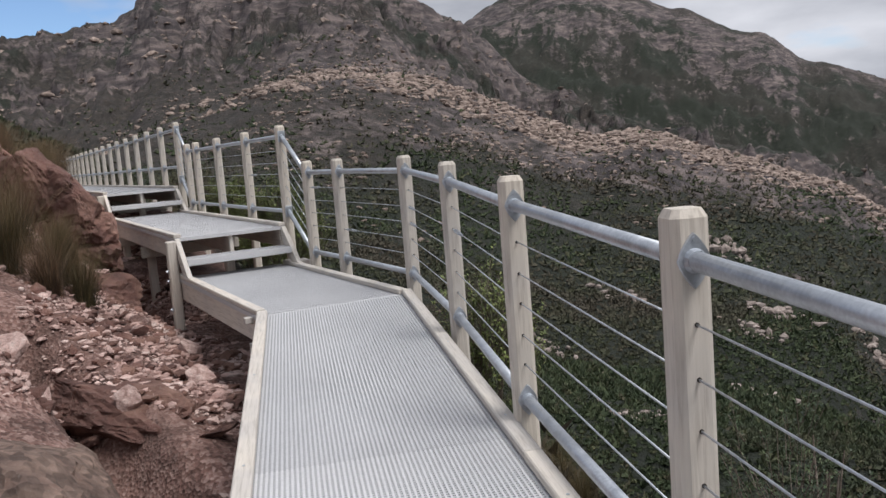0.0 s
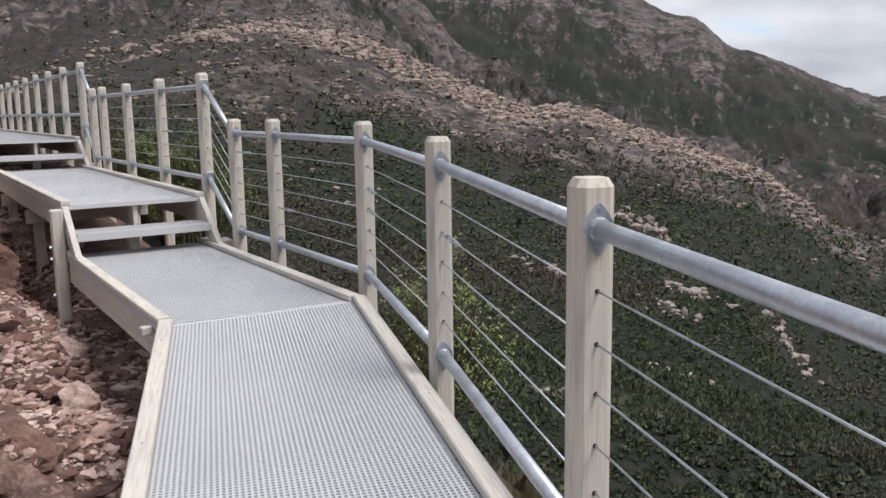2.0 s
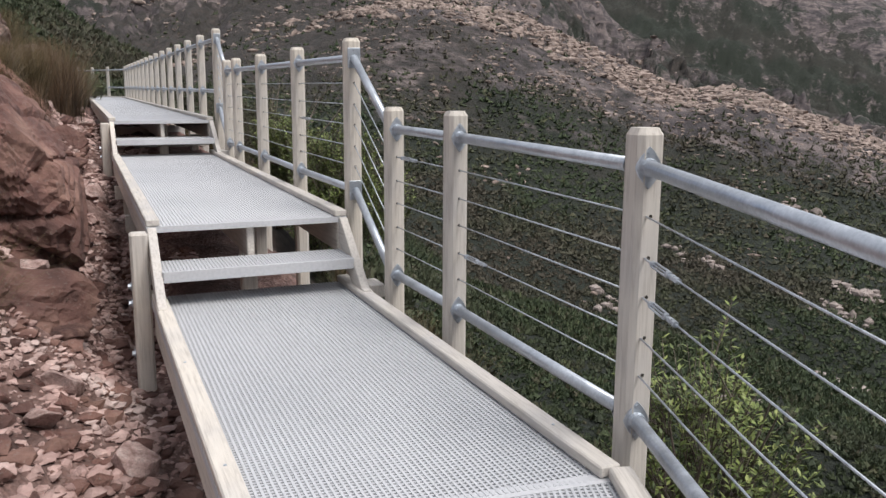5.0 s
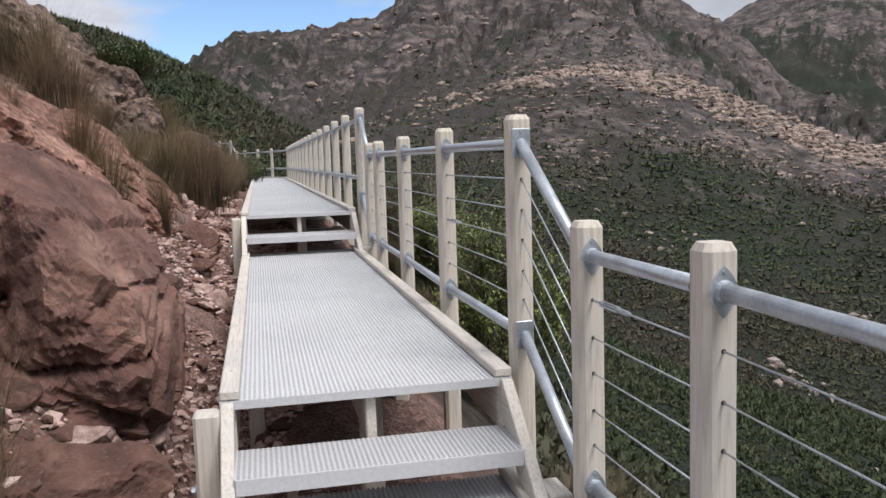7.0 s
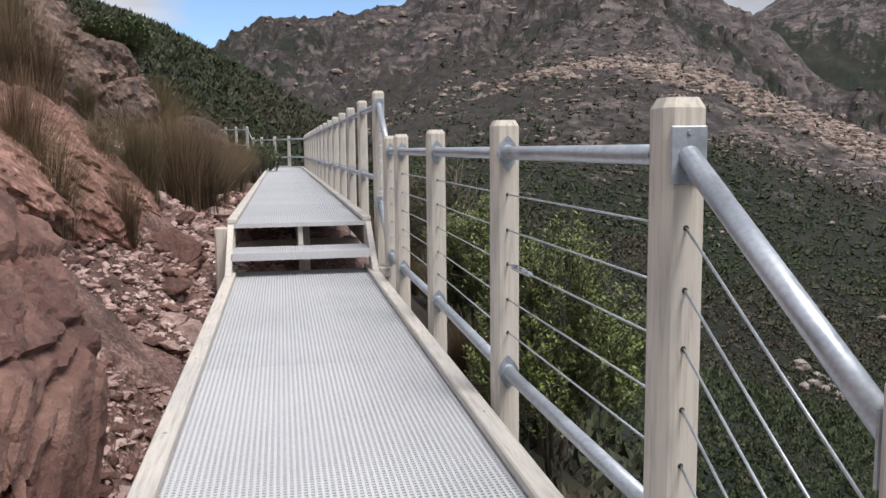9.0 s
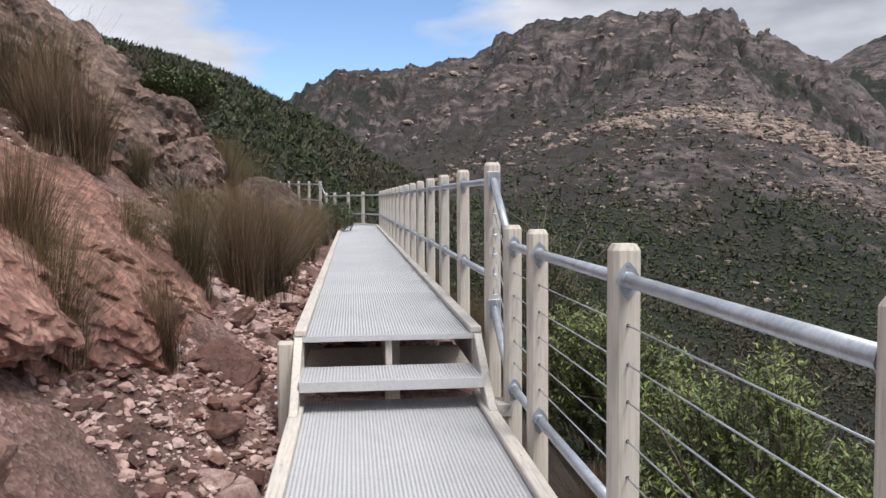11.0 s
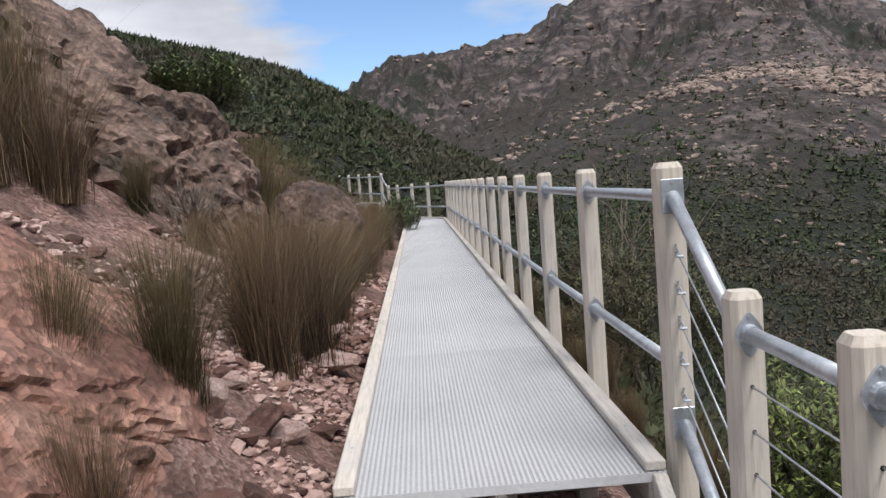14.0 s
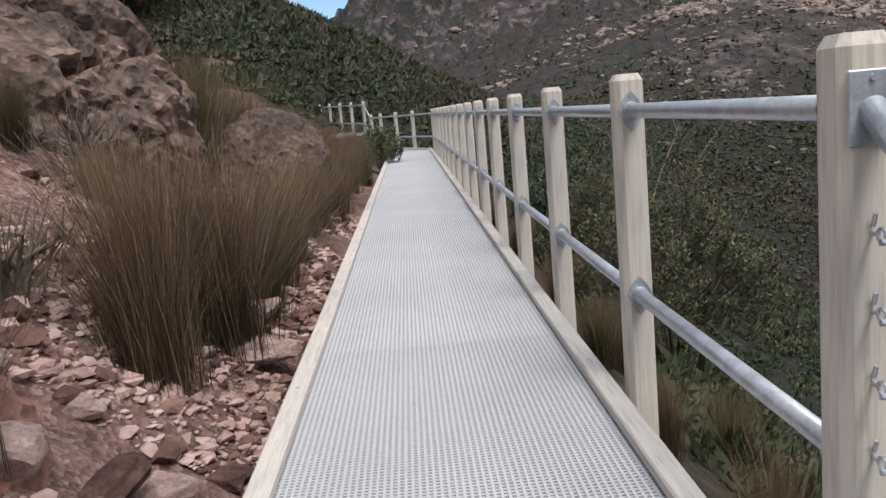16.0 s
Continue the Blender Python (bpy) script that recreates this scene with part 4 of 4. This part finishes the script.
def leafy_clumps(name, label, category, places, scales, leaves, leaf, mat, seed):
    """Many bushes in one mesh: each a small jagged core under a loose coat of leaf sprays."""
    r = np.random.default_rng(seed)
    bv, bf = OCTA
    n, k = len(places), len(bv)
    core = bv[None] * (1 + 0.35 * r.uniform(-1, 1, (n, k, 1))) * 0.74 * scales[:, None, :] + places[:, None, :]
    d = r.normal(size=(n, leaves, 3))
    d[..., 2] = np.abs(d[..., 2]) - 0.25
    d /= np.linalg.norm(d, axis=-1, keepdims=True)
    lobes = 1 + 0.28 * np.sin(3.1 * d[..., :1] + r.uniform(0, 6, (n, 1, 1))) * np.cos(2.7 * d[..., 1:2] + r.uniform(0, 6, (n, 1, 1)))
    c = places[:, None, :] + d * scales[:, None, :] * r.uniform(0.62, 1.08, (n, leaves, 1)) * lobes
    up = d * 0.8 + np.array((0, 0, 0.7)) + r.normal(0, 0.45, d.shape)
    up /= np.linalg.norm(up, axis=-1, keepdims=True)
    side = np.cross(up, r.normal(size=d.shape))
    side /= np.linalg.norm(side, axis=-1, keepdims=True)
    size = scales.mean(axis=1)[:, None, None] * leaf * r.uniform(0.6, 1.5, (n, leaves, 1))
    tri = np.stack([c - side * size * 0.34 - up * size * 0.4, c + side * size * 0.34 - up * size * 0.3, c + up * size], 2)
    v = np.concatenate([core.reshape(-1, 3), tri.reshape(-1, 3)])
    f = np.concatenate([(bf[None] + (np.arange(n) * k)[:, None, None]).reshape(-1, 3), n * k + np.arange(n * leaves * 3).reshape(-1, 3)])
    tone = r.random(n)
    me = raw_mesh(name, v, f, mat, False)
    me.attributes.new("tone", "FLOAT", "POINT").data.foreach_set("value", np.concatenate([np.repeat(tone, k), np.repeat(tone, leaves * 3)]).astype(np.float32))
    return tagged(new(name, me), label, category, kind="stuff")


def far_bushes(n, seed, r0, r1, leaves, leaf, size):
    r, az, rad, x, y = slope_points(n, seed, r0, r1)
    rock, lush = rock_and_lush(az, rad, x, y)
    keep = (r.random(n) < np.interp(rad, (150, 260), (0.55, 0.12)) + 0.9 * lush) & (np.hypot(x + 0.8, np.minimum(y + 8, 0) + np.maximum(y - 24, 0)) > 7)
    az, rad, x, y = az[keep], rad[keep], x[keep], y[keep]
    z = full_height(x, y)
    s = size * (0.45 + 1.1 * r.random(len(x)) ** 2) * (rad / 120) ** 0.45
    sc = np.stack([s * r.uniform(0.8, 1.4, len(s)), s * r.uniform(0.8, 1.4, len(s)), s * r.uniform(0.6, 1.15, len(s))], -1)
    leafy_clumps("fynbos", "dense dark green and brown shrubs covering the slopes", "shrubs", np.stack([x, y, z + 0.25 * s], -1), sc, leaves, leaf, FAR_BUSH, seed)


far_bushes(19000, 21, 14, 70, 34, 0.46, 0.46)
far_bushes(56000, 23, 60, 170, 9, 0.72, 0.42)
far_bushes(56000, 22, 150, 430, 3, 0.95, 0.48)


def near_bushes(n, seed):
    """Low heath on the steep fall beside the railing."""
    r = np.random.default_rng(seed)
    y = r.uniform(-15, 14, n)
    x = np.interp(y, (-16, -8.7, 22), (-2.2, 0.1, 0.1)) + 1.0 + 8.0 * r.random(n) ** 1.3
    s = 0.14 + 0.26 * r.random(n) ** 2
    sc = s[:, None] * r.uniform(0.8, 1.3, (n, 3)) * np.array((1, 1, 0.9))
    leafy_clumps("heath", "low dark green and brown heath on the slope below the railing", "shrubs", np.stack([x, y, full_height(x, y) + 0.2 * s], -1), sc, 60, 0.26, FAR_BUSH, seed)


near_bushes(1500, 29)


def far_rocks(n, seed, r0, r1, bias, size):
    r, az, rad, x, y = slope_points(n, seed, r0, r1, -10, 70)
    rock, lush = rock_and_lush(az, rad, x, y)
    patch = fbm(x / 28 + 9, y / 28, 4)
    keep = r.random(n) < np.clip((rock - bias) * 1.7 + patch * 1.2, 0.0, 1) * np.clip(1.05 - lush + 2.2 * np.maximum(patch - 0.32, 0), 0, 1)
    x, y, rad = x[keep], y[keep], rad[keep]
    z = full_height(x, y)
    s = size * (0.3 + 1.3 * r.random(len(x)) ** 3) * (rad / 200) ** 0.6
    sc = s[:, None] * r.uniform(0.6, 1.5, (len(s), 3)) * np.array((1.5, 0.8, 0.6))
    scatter("mountain_rocks", "pale weathered boulders scattered over the slopes", "rocks", 1, np.stack([x, y, z + 0.1 * s], -1), sc, FAR_ROCK, 0.3, seed)


far_rocks(40000, 33, 110, 480, 0.20, 0.52)
far_rocks(14000, 35, 285, 350, 0.30, 0.85)
far_rocks(5000, 34, 450, 680, 0.2, 1.0)


def pale_outcrop(az, el, n, spread, seed):
    """A patch of bare pale rocks on the slope, where a line of sight of that bearing and rise meets it."""
    rs = np.linspace(45, 320, 400)
    x, y = EYE0[0] + rs * math.sin(radians(az)), EYE0[1] + rs * math.cos(radians(az))
    rise = np.degrees(np.arctan2(full_height(x, y) - EYE0[2], rs))
    k = int(np.argmin(np.abs(rise - el)))
    r = np.random.default_rng(seed)
    px, py = x[k] + r.normal(0, spread, n), y[k] + r.normal(0, spread * 1.6, n)
    s = rs[k] / 130 * (0.12 + 0.75 * r.random(n) ** 2.5)
    sc = s[:, None] * r.uniform(0.6, 1.5, (n, 3)) * np.array((1, 1, 0.8))
    scatter("rock_outcrop", "bare pale rocks breaking through the dark bush", "rocks", 1, np.stack([px, py, full_height(px, py) + 0.45 * s], -1), sc, PALE_ROCK, 0.35, seed)


PALE_ROCK = rock_material("bleached_rock", (0.20, 0.17, 0.155), (0.36, 0.315, 0.29), (0.52, 0.47, 0.44), 0.8)
for i, (az, el, n, sp) in enumerate(((51.5, -12.8, 90, 2.2), (50.0, -14.0, 50, 1.6), (45.0, -21.5, 90, 1.6), (52.5, -19.0, 70, 1.5), (36.0, -15.0, 40, 1.6), (48.0, -8.5, 60, 3.0), (57.0, -15.5, 60, 2.0), (41.0, -11.5, 30, 2.0))):
    pale_outcrop(az, el, n, sp, 300 + i)


# ---- reeds and shrubs by the walkway ----
def tuft_mesh(seed, blades, h, spread, mat=None):
    r = np.random.default_rng(seed)
    n, seg = blades, 3
    base = r.normal(0, 0.062 * spread, (n, 2))
    a = r.uniform(0, 2 * np.pi, n)
    lean = np.minimum(0.06 + np.abs(r.normal(0, 0.30, n)), 0.66) * spread
    out = np.stack([np.cos(a), np.sin(a)], -1)
    out = out * 0.75 + base / (np.linalg.norm(base, axis=1)[:, None] + 0.02) * 0.6
    hh = h * (1.08 - 0.75 * r.random(n) ** 1.6)
    wid = r.uniform(0.0010, 0.0024, n)
    side = np.stack([-np.sin(a), np.cos(a)], -1)
    vs, fs = [], []
    t = np.linspace(0, 1, seg + 1)
    for k in range(seg + 1):
        p = base + out * (lean * hh * t[k] ** 1.8)[:, None] + r.normal(0, 0.006, (n, 2)) * t[k]
        z = hh * (t[k] - 0.10 * lean * t[k] ** 2) - 0.05
        w = wid * (1 - 0.75 * t[k])
        for s in (-1, 1):
            vs.append(np.stack([p[:, 0] + side[:, 0] * w * s, p[:, 1] + side[:, 1] * w * s, z], -1))
    v = np.stack(vs, 1).reshape(-1, 3)
    k2 = 2 * (seg + 1)
    o = np.arange(n)[:, None] * k2
    f = np.concatenate([o + np.array([[2 * k, 2 * k + 1, 2 * k + 3, 2 * k + 2]]) for k in range(seg)])
    me = raw_mesh("reed_tuft", v, f, mat or GRASS, True)
    me.attributes.new("tip", "FLOAT", "POINT").data.foreach_set("value", np.tile(np.repeat(t, 2), n).astype(np.float32))
    return me


GREEN_REED = leaf_material("green_brown_reed_blades", [(0, (0.012, 0.014, 0.006)), (0.45, (0.034, 0.034, 0.013)), (0.75, (0.080, 0.064, 0.025)), (0.93, (0.15, 0.11, 0.050)), (1, (0.45, 0.36, 0.23))], straw=(0.20, 0.145, 0.065))
TUFTS = [tuft_mesh(200 + i, 1350, 1.0, 1.0 + 0.2 * (i % 3), GREEN_REED if i % 2 else GRASS) for i in range(6)]
TUFT_AT = [(-1.55, 8.6, 0.7), (-1.6, 9.6, 0.75), (-1.8, 10.6, 0.79), (-1.55, 11.6, 0.79), (-1.7, 12.8, 0.84), (-1.5, 14.0, 0.79), (-1.75, 15.3, 0.84), (-1.9, 16.6, 0.88), (-2.3, 13.6, 0.84),
           (-2.75, 7.2, 1.28), (-3.0, 7.9, 1.36), (-2.6, 9.3, 1.28), (-2.4, 10.5, 0.97), (-2.9, 10.4, 1.06), (-2.5, 12.0, 0.88), (-2.35, -5.75, 0.7), (-2.65, -5.45, 0.84), (-2.95, -5.2, 0.88),
           (-2.2, -5.35, 0.62), (-3.3, -5.7, 0.79), (-2.45, -6.3, 0.66), (-2.75, -6.1, 0.75), (-3.05, -6.6, 0.7), (-2.15, -5.9, 0.62), (-3.2, -0.9, 0.75), (-3.6, 8.8, 0.97), (-3.4, 11.2, 0.97),
           (-2.3, 18.2, 0.7), (-3.0, 20.0, 0.62), (-3.1, 14.8, 0.88), (-3.9, 7.6, 0.97), (-4.3, 9.0, 0.97), (-3.2, 9.0, 0.88), (-3.0, 12.9, 0.88), (-3.8, 10.2, 0.97), (-2.2, 8.9, 0.75),
           (-2.3, 15.6, 0.79), (-4.2, 12.0, 0.97), (-4.4, 0.0, 0.88), (-3.7, -2.6, 0.79), (-3.4, -3.3, 0.7), (-3.0, 17.0, 0.88), (0.95, -7.6, 0.56), (1.1, -6.4, 0.6), (0.9, -5.2, 0.56),
           (1.2, -9.2, 0.56), (0.85, -10.6, 0.52), (1.3, -3.6, 0.6), (1.0, 2.6, 0.6), (1.2, 3.8, 0.64), (0.9, 5.4, 0.64), (1.1, 8.0, 0.64), (0.9, 10.5, 0.64), (0.7, -8.4, 0.44),
           (0.65, -6.9, 0.44), (0.6, -5.6, 0.4), (0.7, -4.4, 0.48), (0.75, -3.0, 0.48), (0.7, -0.2, 0.48), (0.6, 1.8, 0.48), (0.65, 3.2, 0.52), (0.6, 4.6, 0.52), (0.7, 6.8, 0.56),
           (0.6, 9.0, 0.56), (0.35, -11.5, 0.4), (0.1, -10.2, 0.4), (1.5, -5.0, 0.56), (1.6, -8.3, 0.56), (1.5, 0.0, 0.56), (1.6, 4.9, 0.64), (0.7, 12.5, 0.56), (0.9, 14.5, 0.56),
           (-1.78, 2.25, 1.08), (-1.88, 2.72, 0.95), (-1.7, 3.05, 1.08), (-2.0, 1.0, 0.82), (-1.82, 3.5, 0.85), (-1.72, 3.9, 0.9), (-1.62, 4.6, 0.8), (-1.66, 5.6, 0.75), (-1.7, 6.8, 0.8),
           (-1.65, 7.6, 0.8), (-1.98, -0.15, 0.62), (-2.38, -0.85, 0.85), (-2.62, -0.6, 0.85), (-2.3, 0.45, 0.62), (-3.35, 3.1, 1.05), (-3.7, 3.4, 1.1), (-3.55, 2.6, 0.9), (-4.1, 3.2, 1.0),
           (-2.55, 4.0, 0.5), (-3.15, 4.3, 0.5)]
for i, (x, y, h) in enumerate(TUFT_AT):
    ob = new("reed_tuft", TUFTS[i % 6])
    s = h * (0.92 + 0.16 * ((i * 37) % 10) / 10)
    ob.matrix_world = pose(x, y, ground_z(x, y), 0, 6 if x < 0 else -4, 47 * i) @ Matrix.Diagonal((s * 1.05, s * 1.05, s, 1))
    tagged(ob, "dry brown and green reed tuft growing on the stony bank", "grass tuft", "reed tufts along the walkway")


def limb(vs, fs, p, q, r0, r1, seg=5):
    p, q = np.array(p), np.array(q)
    d = (q - p) / (np.linalg.norm(q - p) + 1e-9)
    u = np.cross(d, (0.3, 0.9, 0.1))
    u /= np.linalg.norm(u)
    w = np.cross(d, u)
    o = len(vs)
    for c, r in ((p, r0), (q, r1)):
        for k in range(seg):
            a = 2 * math.pi * k / seg
            vs.append(tuple(c + r * (math.cos(a) * u + math.sin(a) * w)))
    for k in range(seg):
        fs.append((o + k, o + (k + 1) % seg, o + seg + (k + 1) % seg, o + seg + k))


OLIVE_LEAF = leaf_material("olive_brown_shrub_leaves", [(0, (0.03, 0.035, 0.014)), (0.6, (0.085, 0.09, 0.032)), (1, (0.16, 0.16, 0.06))])
MID_LEAF = leaf_material("mid_green_shrub_leaves", [(0, (0.04, 0.07, 0.028)), (0.6, (0.11, 0.16, 0.065)), (1, (0.22, 0.28, 0.12))])


def shrub(label, where, size, seed, leaf_mat, sprays=170, leaves=16, leaf=0.03, bare=0.0):
    """A woody shrub: forked stems, and upright sprays of small leaves round its outline."""
    r = np.random.default_rng(seed)
    ob = new("shrub")
    ob.matrix_world = pose(*where)
    tagged(ob, label, "shrub")
    vs, fs, tips = [], [], []
    for i in range(7):
        a = r.uniform(0, 2 * np.pi)
        mid = np.array((math.cos(a) * size[0] * 0.3, math.sin(a) * size[1] * 0.3, size[2] * r.uniform(0.35, 0.55)))
        limb(vs, fs, (0, 0, -0.1), mid, 0.028, 0.016)
        for j in range(4):
            b = a + r.normal(0, 0.8)
            tip = np.array((math.cos(b) * size[0] * r.uniform(0.4, 0.8), math.sin(b) * size[1] * r.uniform(0.4, 0.8), size[2] * r.uniform(0.55, 0.9)))
            limb(vs, fs, mid, tip, 0.014, 0.005)
            tips.append(tip)
    lv, lf = [], []
    for i in range(sprays):
        d = r.normal(size=3)
        d[2] = abs(d[2]) * 0.9 - 0.15
        d /= np.linalg.norm(d)
        rad = r.uniform(0.75, 1.0) * (0.8 + 0.35 * math.sin(3.1 * d[0] * 2 + seed) * math.cos(2.3 * d[1] * 2 + seed))
        c = np.array((d[0] * size[0], d[1] * size[1], size[2] * (0.52 + 0.48 * d[2]))) * np.array((rad, rad, 0.6 + 0.4 * rad))
        up = np.array((d[0] * 0.5, d[1] * 0.5, 0.9)) + r.normal(0, 0.2, 3)
        up /= np.linalg.norm(up)
        ln = r.uniform(0.10, 0.22)
        limb(vs, fs, c - up * ln * 0.9, c + up * ln, 0.004, 0.002, 4)
        for k in range(leaves):
            t = r.uniform(-0.7, 1.0)
            a = r.uniform(0, 2 * np.pi)
            o = np.array((math.cos(a), math.sin(a), r.uniform(0.1, 1.0)))
            o /= np.linalg.norm(o)
            sd = np.cross(o, (0, 0, 1.0)) + 1e-6
            sd /= np.linalg.norm(sd)
            p = c + up * ln * t
            L, wd = leaf * r.uniform(0.8, 1.6), leaf * 0.24
            b0 = len(lv)
            lv += [tuple(p), tuple(p + o * L * 0.5 + sd * wd), tuple(p + o * L), tuple(p + o * L * 0.5 - sd * wd)]
            lf.append((b0, b0 + 1, b0 + 2, b0 + 3))
    st = new("branching_stem", raw_mesh("branching_stem", vs, fs, TWIG, True))
    st.parent = ob
    if lv:
        cr = new("foliage", raw_mesh("foliage", lv, lf, leaf_mat, False))
        cr.parent = ob
    return ob


def placed_shrub(label, x, y, top, size, seed, mat, **k):
    z = ground_z(x, y)
    shrub(label, (x, y, z), (size[0], size[1], max(top - z, 0.3)), seed, mat, **k)


placed_shrub("bushy yellow-green shrub growing below the railing", 1.30, -1.0, 0.70, (0.75, 0.95), 71, SHRUB_LEAF, sprays=1100, leaf=0.038, leaves=26)
placed_shrub("yellow-green shrub behind the railing", 1.15, 1.0, 0.78, (0.55, 0.8), 72, SHRUB_LEAF, sprays=700, leaf=0.038, leaves=26)
placed_shrub("olive shrub with pale stems on the slope", 1.75, 6.6, 0.95, (0.9, 1.2), 73, OLIVE_LEAF, sprays=900, leaf=0.045)
placed_shrub("low olive shrub on the falling slope", 1.7, 9.6, 0.9, (0.8, 1.1), 74, OLIVE_LEAF, sprays=700, leaf=0.045)
placed_shrub("small green shrub under the cable railing", 1.5, -7.3, -0.15, (0.5, 0.6), 75, SHRUB_LEAF, sprays=450, leaf=0.04)
placed_shrub("small green shrub below the walkway", 1.6, -11.0, -0.75, (0.5, 0.6), 76, DARK_LEAF, sprays=200)
placed_shrub("dark green leafy shrub leaning over the walkway's kerb", -1.25, 17.7, 1.50, (0.5, 0.8), 77, MID_LEAF, sprays=420, leaf=0.06)
shrub("dark green proteoid shrub on top of the outcrop", (-3.25, 6.9, 2.62), (0.70, 0.9, 0.72), 78, MID_LEAF, sprays=560, leaf=0.06)
placed_shrub("leafless grey twiggy shrub by the outcrop", -2.75, 4.3, 2.0, (0.35, 0.4), 79, TWIG, sprays=90, leaves=0)
placed_shrub("leafless grey twiggy shrub on the gravel", -2.3, 2.2, 1.45, (0.3, 0.3), 80, TWIG, sprays=60, leaves=0)

for i, (x, y, top, s) in enumerate(((3.2, 21.0, 0.2, 1.3), (4.6, 24.0, 0.3, 1.6), (5.9, 26.5, 0.1, 1.8), (3.6, 27.5, 1.0, 1.5), (7.6, 29.0, -0.6, 2.0), (6.2, 22.0, -1.2, 1.7), (2.6, 16.5, -0.1, 1.0))):
    placed_shrub("dark dense bush in the gully below the path", x, y, top, (s, s), 90 + i, DARK_LEAF, sprays=520, leaves=14, leaf=0.11)


def dead_tree(label, x, y, top, seed):
    """A bleached leafless tree: a forked trunk with thinning limbs."""
    r = np.random.default_rng(seed)
    vs, fs = [], []

    def grow(p, d, ln, rad, depth):
        q = p + d * ln
        limb(vs, fs, p, q, rad, rad * 0.65, 6)
        if depth:
            for _ in range(2 + (depth > 2)):
                e = d + r.normal(0, 0.42, 3)
                grow(q, e / np.linalg.norm(e), ln * r.uniform(0.6, 0.85), rad * 0.6, depth - 1)
    z = ground_z(x, y)
    h = top - z
    grow(np.array((0, 0, -0.1)), np.array((0.12, 0.05, 0.99)), h * 0.38, 0.09, 4)
    ob = new("dead_tree")
    ob.matrix_world = pose(x, y, z)
    tagged(ob, label, "tree")
    st = new("branching_trunk", raw_mesh("branching_trunk", vs, fs, TWIG, True))
    st.parent = ob


dead_tree("bleached leafless tree standing in the gully", 5.0, 22.5, 1.5, 5)
dead_tree("grey leafless tree leaning in the gully", 5.9, 24.2, 1.1, 6)
